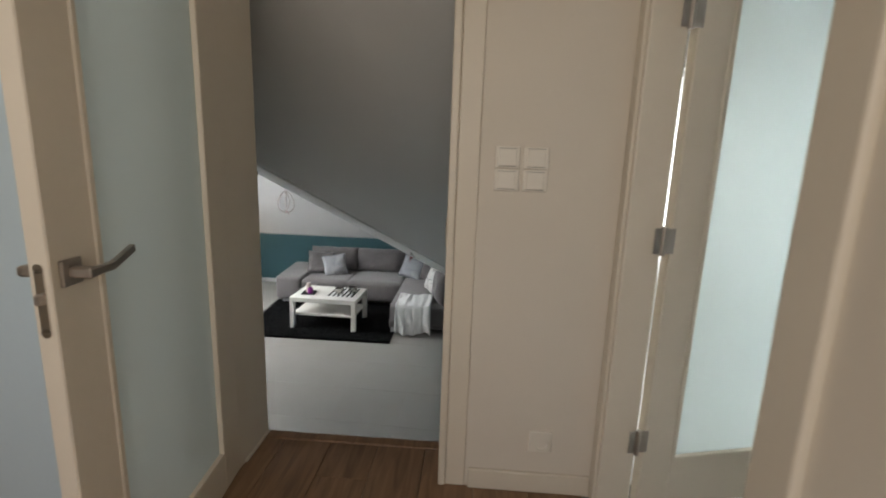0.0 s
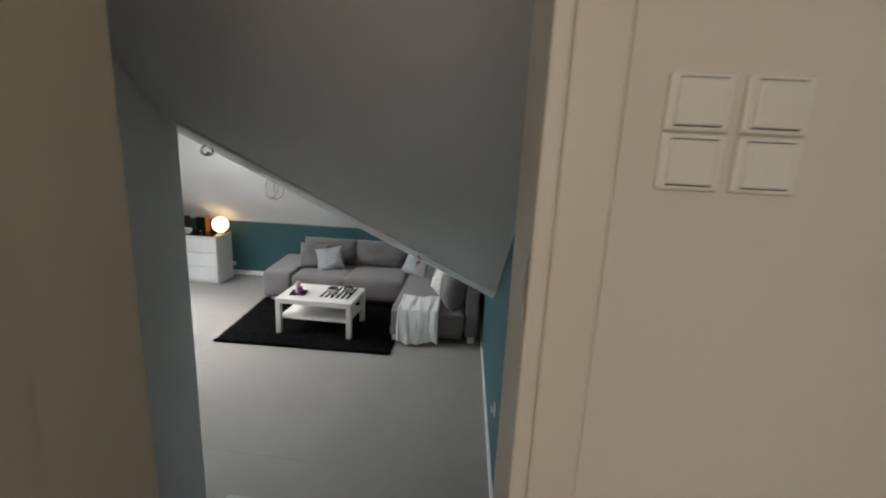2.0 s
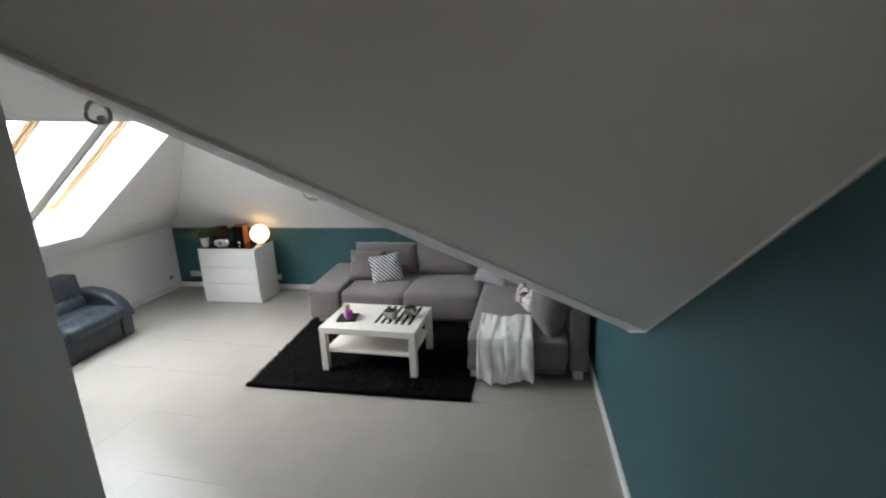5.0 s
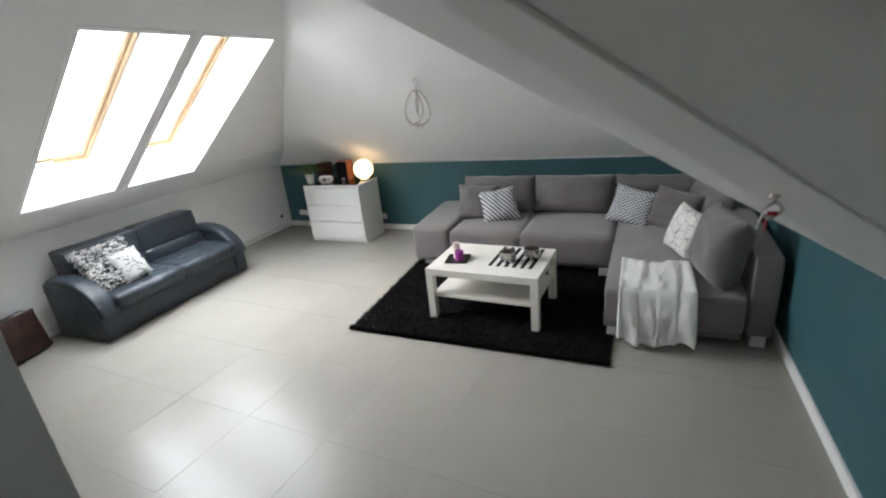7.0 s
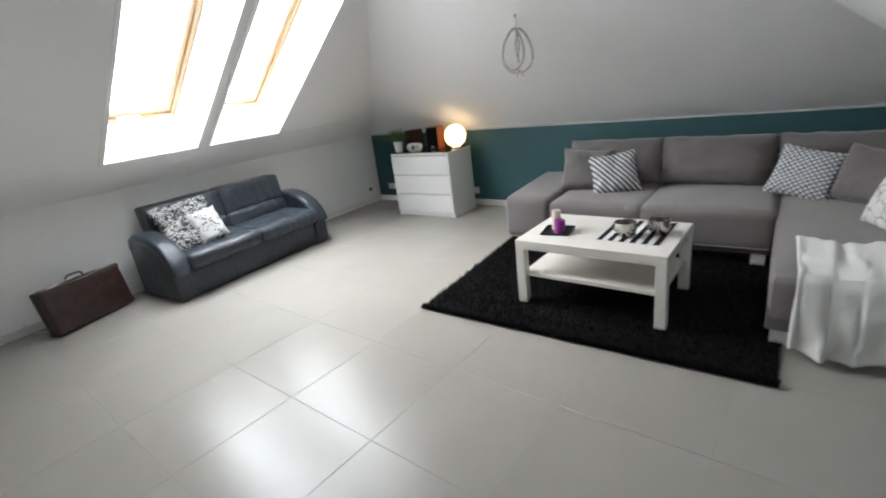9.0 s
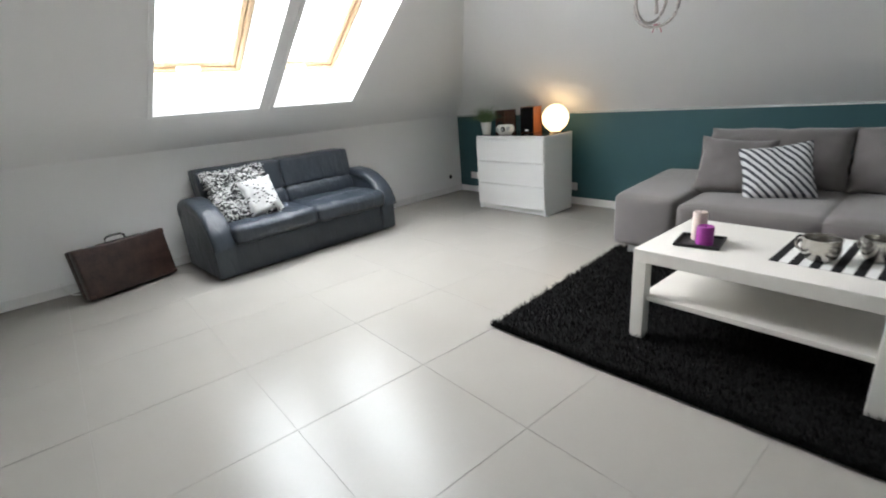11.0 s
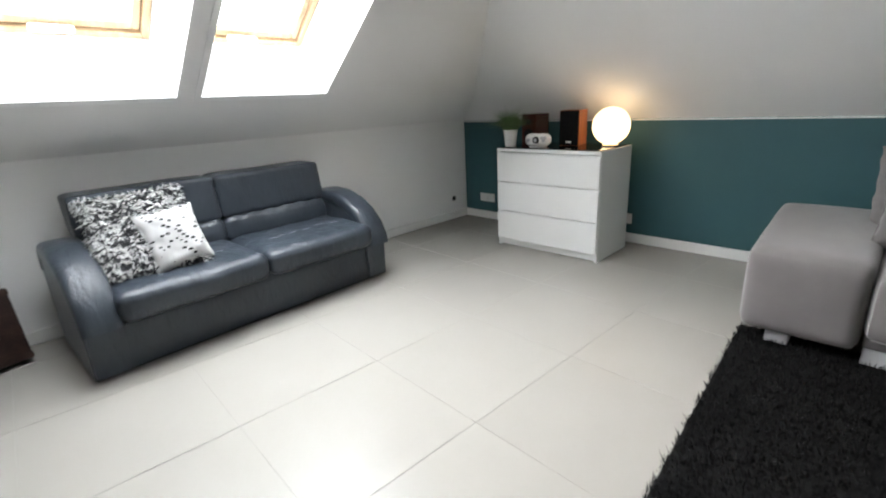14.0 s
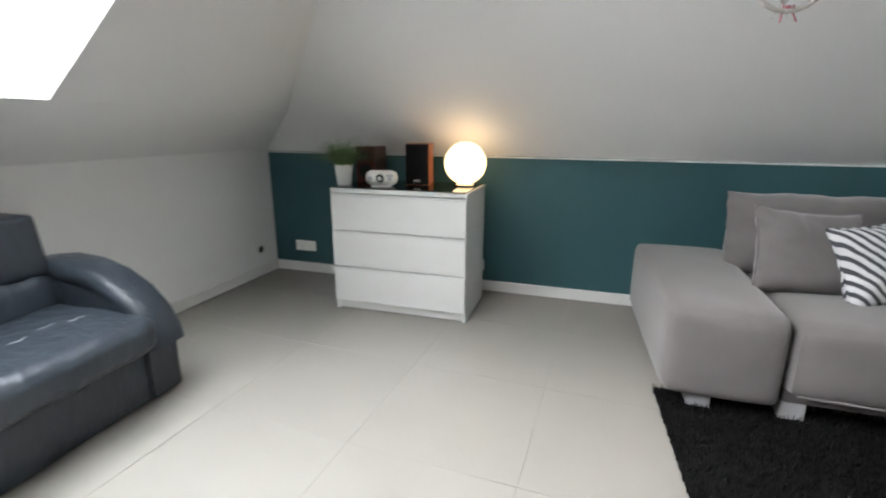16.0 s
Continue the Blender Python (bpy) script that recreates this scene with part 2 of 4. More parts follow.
prism(bm, [(XR, YF, 0.955), (XR, 5.015, 1.018), (-2.21, 2.79, 2.897), (xb, yc, CAP)], UP)
tagged(obj("ceiling_east", bm, ROOF), "white sloping ceiling above the sofa", "ceiling", kind="structure")
bm = bmesh.new()
prism(bm, [(0.40, 5.076, 0.966), (0.40, 4.70, 1.142), (-1.945, 2.52, 2.898), (-2.21, 2.79, 2.897)], UP)
tagged(obj("ceiling_valley", bm, ROOF), "white boxed roof valley running down to the wall", "ceiling", kind="structure")
bm = bmesh.new()
prism(bm, [(0.42, 4.715, z_entry(0.42, 4.715)), (0.42, 1.5, z_entry(0.42, 1.5)), (-1.6, 1.5, z_entry(-1.6, 1.5)), (-1.6, 2.835, z_entry(-1.6, 2.835))], UP)
tagged(obj("ceiling_entry", bm, ROOF), "white sloping ceiling over the stairs", "ceiling", kind="structure")
structure("ceiling_top", boxes((XC - 0.1, xb + 0.2, 2.6, yc + 0.1, CAP, CAP + 0.2)), ROOF, "flat white strip of ceiling under the ridge")

# stairs down from the hall, seven risers
steps = tagged(new("stairs"), "grey stone steps leading down from the hall", "stairs", kind="structure")
for k in range(6):
    y0, zt = 1.675 + 0.26 * k, HALL - 0.185 * (k + 1)
    part("step", boxes((XS, XR, y0 - 0.02, y0 + 0.26, zt - 0.04, zt), bevel=0.006), SLATE, steps)
    part("riser", boxes((XS, XR, y0 - 0.02, y0 + 0.24, 0.0, zt - 0.04)), SLATE, steps)

# hall walls and its doorway
JL, JR, DY0, DY1, DTOP = -0.60, 0.212, 1.43, 1.675, HALL + 2.06
bm = boxes((-2.5, JL, DY0, DY1, 0, 4.0), (JR, 0.862, DY0, DY1, 0, 4.0), (JL, JR, DY0, DY1, DTOP, 4.0), (JL, JR, DY0, DY1 - 0.03, 0, HALL - 0.016))
structure("wall_hall_north", bm, HALLPAINT, "cream painted hall wall with a doorway")
# ---- hall ----
def slab(name, label, *rows, mat=None):
    return structure(name, boxes(*rows), mat or HALLPAINT, label)


# the opening in this unseen end wall is added to let the fill lamp in
slab("wall_hall_south", "cream painted end wall of the hall with an added unseen opening", (-2.5, -1.7, -1.5, -1.4, HALL - 0.15, 4.0), (0.7, 0.93, -1.5, -1.4, HALL - 0.15, 4.0), (-1.7, 0.7, -1.5, -1.4, HALL - 0.15, HALL + 0.9), (-1.7, 0.7, -1.5, -1.4, HALL + 2.3, 4.0))
slab("wall_hall_west", "cream painted hall wall", (-2.5, -2.4, -1.4, DY0, HALL - 0.15, 4.0))
RD0, RD1 = 0.595, 1.385        # doorway in the east wall of the hall
slab("wall_hall_east", "cream painted hall wall with a doorway", (0.76, 0.862, -1.4, RD0, HALL - 0.15, 4.0), (0.76, 0.862, RD0, RD1, DTOP, 4.0), (0.76, 0.862, RD1, DY0, HALL - 0.15, 4.0))
structure("ceiling_hall", boxes((-2.5, 0.93, -1.5, DY0, 4.0, 4.1)), ROOF, "white hall ceiling")
# the lit room behind the second door
slab("floor_side", "pale floor of the side room", (0.93, 3.4, -0.9, 2.9, HALL - 0.15, HALL), mat=WHITE)
slab("wall_side_north", "white wall with a window", (0.93, 1.15, 2.8, 2.9, HALL, 4.0), (2.6, 3.4, 2.8, 2.9, HALL, 4.0), (1.15, 2.6, 2.8, 2.9, HALL, HALL + 0.6), (1.15, 2.6, 2.8, 2.9, HALL + 1.65, 4.0), mat=WHITE)
slab("wall_side_east", "white wall of the side room", (3.3, 3.4, -0.9, 2.8, HALL, 4.0), mat=WHITE)
slab("wall_side_south", "white wall of the side room", (0.93, 3.3, -0.9, -0.8, HALL, 4.0), mat=WHITE)
slab("wall_side_west", "white wall of the side room", (0.83, 0.93, DY1, 2.8, HALL, 4.0), mat=WHITE)
structure("ceiling_side", boxes((0.93, 3.4, -0.9, 2.9, 4.0, 4.1)), ROOF, "white ceiling of the side room")
area_lamp("side_window_light", pose(1.87, 2.93, HALL + 1.12, -90, 0, 0), 1.4, 1.0, SIDE_W, (0.97, 1.0, 0.97))
# added fill for the hall, shining through the opening in the unseen end wall
area_lamp("hall_window_light", pose(-0.5, -1.53, HALL + 1.6, 90, 0, 0), 2.35, 1.35, HALL_W, (1.0, 0.90, 0.79))
bl = thing("venetian_blind", pose(1.87, 2.74, HALL + 0.5), "white slatted venetian blind hanging before the window", "blind")
part("head_rail", boxes((-0.74, 0.74, -0.025, 0.025, 1.24, 1.28), bevel=0.004), PLASTIC, bl)
sl = None
for k in range(26):
    m = pose(0, 0, 0.05 + k * 0.045, 72, 0, 0)
    if sl is None:
        sl = part("slat", boxes((-0.72, 0.72, -0.025, 0.025, -0.001, 0.001)), frosted_material("translucent_slat", (0.95, 0.95, 0.95)), bl, at=m)
    else:
        o = sl.copy()
        scene.collection.objects.link(o)
        o.matrix_basis = m


def casing(name, label, *rows, mat=CREAM, bevel=0.006):
    return structure(name, boxes(*rows, bevel=bevel, seg=2), mat, label)


# lining and casing of the doorway to the stairs
casing("door_frame_1", "cream lacquered lining and casing of the doorway",
       (JL - 0.002, JL + 0.025, DY0 - 0.012, DY1 + 0.004, HALL, DTOP), (JR - 0.025, JR + 0.002, DY0 - 0.012, DY1 + 0.004, HALL, DTOP), (JL, JR, DY0 - 0.012, DY1 + 0.004, DTOP - 0.025, DTOP + 0.002),
       (JR + 0.002, JR + 0.075, DY0 - 0.004, DY0 + 0.004, HALL, DTOP + 0.085), (JL - 0.085, JL - 0.002, DY0 - 0.008, DY0 + 0.004, HALL, DTOP + 0.085))
casing("threshold_strip", "oak nosing at the edge of the hall floor", (JL + 0.025, JR - 0.025, 1.63, 1.685, HALL - 0.03, HALL + 0.004), mat=OAK)
casing("baseboard_hall", "cream baseboard along the hall wall", (JR + 0.085, 0.742, DY0 - 0.016, DY0, HALL, HALL + 0.08), (JL + 0.02, JL + 0.034, DY0 + 0.03, DY1, HALL, HALL + 0.012))
strike = thing("strike_plate", pose(JR - 0.025, 1.428, HALL + 0.96), "steel strike plate on the door lining", "strike plate")
part("plate", boxes((-0.003, 0, -0.009, 0.009, -0.05, 0.05), bevel=0.001), CHROME, strike)
part("slot", boxes((-0.004, -0.001, -0.005, 0.005, -0.026, 0.02)), STEEL, strike, "dark latch hole")
# frame of the second doorway
casing("door_frame_2", "cream lacquered frame of the second doorway",
       (0.742, 0.762, RD1 - 0.012, DY0 - 0.002, HALL, DTOP), (0.752, 0.866, RD1 - 0.025, RD1 + 0.002, HALL, DTOP), (0.752, 0.866, RD0 - 0.002, RD0 + 0.025, HALL, DTOP),
       (0.752, 0.866, RD0 + 0.025, RD1 - 0.025, DTOP - 0.025, DTOP), (0.742, 0.762, RD0 - 0.085, RD0 + 0.012, HALL, DTOP))


def door_leaf(name, m, width, flip, label, hinges, low=0.14, st=0.115, inset=0.058):
    """A glazed door leaf from its hinge along x, with its handle side at the far end."""
    d = thing(name, m, label, "door")
    hgt, th = 2.03, 0.02
    part("stile", boxes((0, st, -th, th, 0, hgt), bevel=0.003), CREAM, d)
    part("stile", boxes((width - st, width, -th, th, 0, hgt), bevel=0.003), CREAM, d)
    part("rail", boxes((st, width - st, -th, th, 0, low), bevel=0.003), CREAM, d)
    part("rail", boxes((st, width - st, -th, th, hgt - st, hgt), bevel=0.003), CREAM, d)
    part("glass_pane", boxes((st - 0.005, width - st + 0.005, -0.004, 0.004, low - 0.005, hgt - st + 0.005)), FROST, d, "frosted glass pane").visible_shadow = False
    for s in (-1, 1):
        y0, y1 = sorted((s * 0.006, s * (th + 0.004)))
        part("glazing_bead", boxes((st - 0.004, st + 0.014, y0, y1, low, hgt - st), (width - st - 0.014, width - st + 0.004, y0, y1, low, hgt - st), (st, width - st, y0, y1, low - 0.004, low + 0.014), (st, width - st, y0, y1, hgt - st - 0.014, hgt - st + 0.004), bevel=0.003), CREAM, d)
        hx = width - inset
        hd = part("door_handle", boxes((hx - 0.026, hx + 0.026, s * th, s * (th + 0.009), 0.93, 0.982), bevel=0.002), STEEL, d, "brushed nickel lever handle")
        bm = boxes((hx - 0.011, hx + 0.011, s * th, s * (th + 0.05), 0.945, 0.967), bevel=0.004)
        box(bm, hx - 0.062, hx + 0.011, s * (th + 0.038), s * (th + 0.051), 0.947, 0.965, bevel=0.003, seg=2)
        y0, y1 = s * (th + 0.038), s * (th + 0.050)
        prism(bm, [(hx - 0.060, y0, 0.948), (hx - 0.060, y0, 0.964), (hx - 0.128, y0, 0.987), (hx - 0.130, y0, 0.973)], (0, y1 - y0, 0))
        part("lever", bm, STEEL, hd)
    bm = boxes((width - 0.002, width + 0.0025, -0.0095, 0.0095, 0.846, 0.972), bevel=0.001)
    for zc in (0.846, 0.972):
        cylinder(bm, 0.0095, 0.0095, -0.002, 0.0025, 20, pose(width, 0, zc, 0, 90, 0))
    lk = part("lock_plate", bm, CHROME, d, "steel lock face plate with rounded ends")
    part("latch", boxes((width, width + 0.013, -0.008, 0.008, 0.903, 0.924), bevel=0.003), STEEL, lk, "dark sprung latch")
    for z in hinges:
        bm = bmesh.new()
        cylinder(bm, 0.009, 0.009, z - 0.045, z + 0.045, 16, Matrix.Translation((-0.028, flip * 0.024, 0)))
        box(bm, -0.058, 0.012, flip * 0.02, flip * 0.0245, z - 0.04, z + 0.04, bevel=0.001)
        part("hinge", bm, STEEL, d, "brushed nickel hinge", smooth=True)
    return d


door_leaf("glazed_door", pose(-0.592, 1.425, HALL + 0.008, 0, 0, -85), 0.755, -1, "open cream door with a frosted glass panel", (0.25, 1.75), st=0.125, inset=0.044)
door_leaf("glazed_door", pose(0.886, 1.378, HALL + 0.008, 0, 0, 14), 0.70, -1, "cream glazed door standing open into the lit room", (0.27, 0.965, 1.625), low=0.185)
# the hall wall behind the open door, its pale blue colour standing for cool light
structure("wall_hall_blue", boxes((-2.4, JL - 0.11, 1.16, DY0 + 0.002, HALL, 4.0)), COOL_LIT, "wall behind the open door, coloured pale blue for cool light")


def rocker(parent, x, z):
    fr = part("switch_frame", boxes((x - 0.040, x + 0.040, -0.008, 0.001, z - 0.0355, z + 0.0355), bevel=0.004, seg=2), CREAMP, parent)
    # shade along the rocker's top and bottom edges, drawn as thin black strips
    for gz in (z - 0.0286, z + 0.0286):
        part("gap", boxes((x - 0.028, x + 0.028, -0.0095, -0.0075, gz - 0.0006, gz + 0.0006)), DARK, fr, "black strip put in as shade beside the rocker")
    part("rocker", boxes((x - 0.029, x + 0.029, -0.013, -0.006, z - 0.028, z + 0.028), bevel=0.003, seg=2), CREAMP, fr)


sw = thing("light_switch", pose(0.421, DY0, 2.471), "block of four cream light switches on the wall", "light switch")
for x in (-0.046, 0.046):
    for z in (-0.0365, 0.0365):
        rocker(sw, x, z)


def socket(m, label, w=0.082, mat=PLASTIC, gang=1):
    s = thing("wall_socket", m, label, "socket")
    part("cover", boxes((-w / 2, w / 2, -0.009, 0.002, -0.041, 0.041), bevel=0.004, seg=2), mat, s)
    for k in range(gang):
        x = (k - (gang - 1) / 2) * 0.07
        bm = bmesh.new()
        lathe(bm, [(0.024, -0.0095), (0.021, -0.0098), (0.019, -0.004), (0.0, -0.004)], 24, pose(x, 0, 0, 90, 0, 0) @ pose(0, 0, 0, 180, 0, 0))
        r = part("socket_ring", bm, mat, s, smooth=True)
        r.matrix_basis = Matrix.Translation((0, -0.0195, 0))
        bm = boxes((x - 0.0075, x - 0.0035, -0.0102, -0.0085, -0.002, 0.002), (x + 0.0035, x + 0.0075, -0.0102, -0.0085, -0.002, 0.002))
        part("contact", bm, DARK, s)
    return s


socket(pose(0.555, DY0, 1.50), "cream wall socket low on the hall wall", mat=CREAMP)
socket(pose(-5.425, YF, 0.212), "white double wall socket above the baseboard", 0.18, gang=2)
socket(pose(-4.0, YF, 0.19), "white wall socket beside the chest of drawers", 0.08)
socket(pose(x_right(3.9), 3.9, 0.53, 0, 0, -90), "white wall socket on the teal wall", 0.08)
hole = thing("cable_outlet", pose(XL, 8.16, 0.205, 0, 0, 90), "round dark cable outlet in the white wall", "socket")
bm = bmesh.new()
lathe(bm, [(0.0, 0.002), (0.024, 0.002), (0.03, 0.006), (0.036, 0.003), (0.036, -0.002)], 24, pose(0, 0, 0, 90, 0, 0))
part("ring", bm, PLASTIC, hole, smooth=True)
bm = bmesh.new()
lathe(bm, [(0.0, 0.0045), (0.025, 0.0045), (0.025, 0.0)], 24, pose(0, 0, 0, 90, 0, 0))
part("insert", bm, DARK, hole, "dark brown insert")

# baseboards and the painted edge of the teal walls
BH = 0.075
casing("baseboard_north", "white baseboard", (XL + 0.015, x_right(YF), YF - 0.016, YF, 0, BH), mat=TRIM, bevel=0.004)
casing("baseboard_west", "white baseboard", (XL, XL + 0.015, YB + 0.015, YF, 0, BH), mat=TRIM, bevel=0.004)
casing("baseboard_south", "white baseboard", (XL, -1.45, YB, YB + 0.015, 0, BH), mat=TRIM, bevel=0.004)
bm = bmesh.new()
prism(bm, [(x_right(y) - 0.016, y, z) for y, z in ((3.24, 0), (YF, 0), (YF, BH), (3.24, BH))], (0.02, 0, 0))
structure("baseboard_east", bm, TRIM, "white baseboard along the teal wall")
casing("trim_north", "thin white bead above the teal paint", (XL, XR, YF - 0.007, YF + 0.002, 0.944, 0.954), mat=TRIM, bevel=0.002)
bm = bmesh.new()
line = ((YF, 0.955), (5.015, 1.018), (4.655, 1.182), (1.7, z_entry(x_right(1.7), 1.7)))
prism(bm, [(x_right(y) - 0.007, y, z - 0.010) for y, z in line] + [(x_right(y) - 0.007, y, z + 0.004) for y, z in line[::-1]], (0.01, 0, 0))
structure("trim_east", bm, TRIM, "thin white bead above the teal paint")

# ---- roof windows ----
SL = math.atan(0.79)
WLEN = (WX1 - WX0) / math.cos(SL)
DEEP = 0.387
BLIND = material("white_reveal_board", (0.89, 0.89, 0.88), 0.6, var=0.02)
for k, (y0, y1) in enumerate(WIN):
    wm = Matrix.Translation((WX0, y0, 1.236)) @ Euler((0, -SL, 0)).to_matrix().to_4x4()
    wd = y1 - y0
    w = tagged(new("window_%d" % (k + 1)), "pine framed roof window in a deep white reveal", "window", kind="structure")
    w.matrix_basis = wm
    g = 0.03
    part("reveal", boxes((-g, WLEN + g, -g, 0.004, -0.004, DEEP + 0.08)), BLIND, w)
    part("reveal", boxes((-g, WLEN + g, wd - 0.004, wd + g, -0.004, DEEP + 0.08)), BLIND, w)
    part("reveal", boxes((-g, 0.004, 0.004, wd - 0.004, -0.004, DEEP + 0.08)), BLIND, w)
    part("reveal", boxes((WLEN - 0.004, WLEN + g, 0.004, wd - 0.004, -0.004, DEEP + 0.08)), BLIND, w)
    fw = 0.042
    fr = part("window_frame", boxes((0.006, WLEN - 0.006, 0.006, fw, DEEP, DEEP + 0.07), (0.006, WLEN - 0.006, wd - fw, wd - 0.006, DEEP, DEEP + 0.07), (0.006, fw, fw, wd - fw, DEEP, DEEP + 0.07), (WLEN - fw, WLEN - 0.006, fw, wd - fw, DEEP, DEEP + 0.07), bevel=0.005), PINE, w)
    a, b = fw + 0.003, 0.040
    sa = part("sash", boxes((a, WLEN - a, a, a + b, DEEP + 0.02, DEEP + 0.065), (a, WLEN - a, wd - a - b, wd - a, DEEP + 0.02, DEEP + 0.065), (a, a + b, a + b, wd - a - b, DEEP + 0.02, DEEP + 0.065), (WLEN - a - b, WLEN - a, a + b, wd - a - b, DEEP + 0.02, DEEP + 0.065), bevel=0.006), PINE, w)
    part("pane", boxes((a + b - 0.01, WLEN - a - b + 0.01, a + b - 0.01, wd - a - b + 0.01, DEEP + 0.045, DEEP + 0.05)), CLEAR, w).visible_shadow = False
    part("window_handle", boxes((0.045, 0.075, wd * 0.36, wd * 0.58, DEEP - 0.03, DEEP + 0.004), bevel=0.008, seg=3), PLASTIC, w, "white ventilation handle", smooth=True)
    area_lamp("window_light", wm @ Matrix.Translation((WLEN / 2, wd / 2, DEEP + 0.058)), WLEN - 0.1, wd - 0.1, WIN_W, (0.89, 0.94, 1.0))
# ---- soft furnishings ----
def fabric(name, colour, var=0.12, rough=0.9, sheen=0.35):
    return material(name, colour, rough, var=var, scale=5, fine=420, bump=0.35, bump_scale=520, spec=0.25, sheen=sheen)


GREY = fabric("taupe_grey_upholstery", (0.160, 0.146, 0.142))
GREYD = fabric("grey_side_upholstery", (0.150, 0.138, 0.135))
WOOL = fabric("cream_white_knit", (0.74, 0.74, 0.72), 0.05)
def leather_material(name, colour, rough):
    """Soft creased leather: fine grain over longer drawn wrinkles."""
    m = material(name, colour, rough, var=0.12, scale=2.5, fine=90, spec=0.55)
    n, l = m.node_tree.nodes, m.node_tree.links
    tc = n.new("ShaderNodeTexCoord")
    last = None
    for sc, det, dist, deep, power in (((7.0, 16.0, 5.0), 4, 1.2, 0.012, 0.7), ((30.0, 55.0, 26.0), 3, 1.6, 0.004, 0.6), ((160, 160, 160), 2, 0.0, 0.0012, 0.5)):
        mp = n.new("ShaderNodeMapping")
        mp.inputs["Scale"].default_value = sc
        l.new(tc.outputs["Object"], mp.inputs["Vector"])
        nz = n.new("ShaderNodeTexNoise")
        nz.inputs["Scale"].default_value, nz.inputs["Detail"].default_value, nz.inputs["Distortion"].default_value = 1.0, det, dist
        l.new(mp.outputs[0], nz.inputs["Vector"])
        bp = n.new("ShaderNodeBump")
        bp.inputs["Strength"].default_value, bp.inputs["Distance"].default_value = power, deep
        l.new(nz.outputs["Fac"], bp.inputs["Height"])
        if last:
            l.new(last, bp.inputs["Normal"])
        last = bp.outputs[0]
    l.new(last, n["Principled BSDF"].inputs["Normal"])
    return m


LEATHER = leather_material("slate_blue_leather", (0.030, 0.038, 0.049), 0.33)
BROWN = material("dark_brown_fibreboard", (0.036, 0.019, 0.015), 0.42, var=0.75, scale=11, fine=60, bump=0.2, bump_scale=70)
LACQ = material("white_lacquer", (0.76, 0.76, 0.74), 0.32, var=0.02, scale=3)
LACQT = material("white_foil", (0.76, 0.74, 0.69), 0.3, var=0.02, scale=3)
SHAG = material("black_shag", (0.0065, 0.0065, 0.0065), 0.9, var=0.4, scale=20, spec=0.15)
SILVER = material("silver_foot", (0.5, 0.5, 0.51), 0.4, var=0.05)


def patterned(name, light, dark, kind, scale):
    """Woven fabric with printed stripes, a lattice or dots, in the pillow's own plane."""
    m = bpy.data.materials.new(name)
    m.use_nodes = True
    n, l = m.node_tree.nodes, m.node_tree.links
    b = n["Principled BSDF"]
    b.inputs["Roughness"].default_value = 0.9
    tc = n.new("ShaderNodeTexCoord")
    sp = n.new("ShaderNodeSeparateXYZ")
    l.new(tc.outputs["Object"], sp.inputs[0])

    def math_node(op, a, c):
        q = n.new("ShaderNodeMath")
        q.operation = op
        for i, v in enumerate((a, c)):
            if isinstance(v, (int, float)):
                q.inputs[i].default_value = v
            elif v is not None:
                l.new(v, q.inputs[i])
        return q.outputs[0]

    def stripes(sx, sz, cut):
        s = math_node("ADD", math_node("MULTIPLY", sp.outputs[0], sx * scale), math_node("MULTIPLY", sp.outputs[2], sz * scale))
        return math_node("LESS_THAN", math_node("FRACT", s, None), cut)

    if kind == "stripes":
        fac = stripes(1.0, 0.8, 0.45)
    elif kind == "lattice":
        fac = math_node("MAXIMUM", stripes(0.8, 1.0, 0.3), stripes(-0.8, 1.0, 0.3))
    elif kind == "lines":
        w = n.new("ShaderNodeTexVoronoi")
        w.feature = "DISTANCE_TO_EDGE"
        w.inputs["Scale"].default_value = scale
        l.new(tc.outputs["Object"], w.inputs["Vector"])
        fac = math_node("LESS_THAN", w.outputs["Distance"], 0.025)
    else:
        mp = n.new("ShaderNodeMapping")
        mp.inputs["Scale"].default_value = (0.75, 0.15, 1.35)
        mp.inputs["Rotation"].default_value = (0, 0.5, 0)
        l.new(tc.outputs["Object"], mp.inputs["Vector"])
        w = n.new("ShaderNodeTexVoronoi")
        w.inputs["Scale"].default_value = scale
        w.inputs["Randomness"].default_value = 0.55
        l.new(mp.outputs[0], w.inputs["Vector"])
        fac = math_node("LESS_THAN", w.outputs["Distance"], 0.36)
    mx = n.new("ShaderNodeMix")
    mx.data_type = "RGBA"
    mx.inputs[6].default_value, mx.inputs[7].default_value = (*light, 1), (*dark, 1)
    l.new(fac, mx.inputs[0])
    l.new(mx.outputs[2], b.inputs["Base Color"])
    nz = n.new("ShaderNodeTexNoise")
    nz.inputs["Scale"].default_value = 420
    l.new(tc.outputs["Object"], nz.inputs["Vector"])
    bp = n.new("ShaderNodeBump")
    bp.inputs["Strength"].default_value, bp.inputs["Distance"].default_value = 0.3, 0.003
    l.new(nz.outputs["Fac"], bp.inputs["Height"])
    l.new(bp.outputs[0], b.inputs["Normal"])
    return m


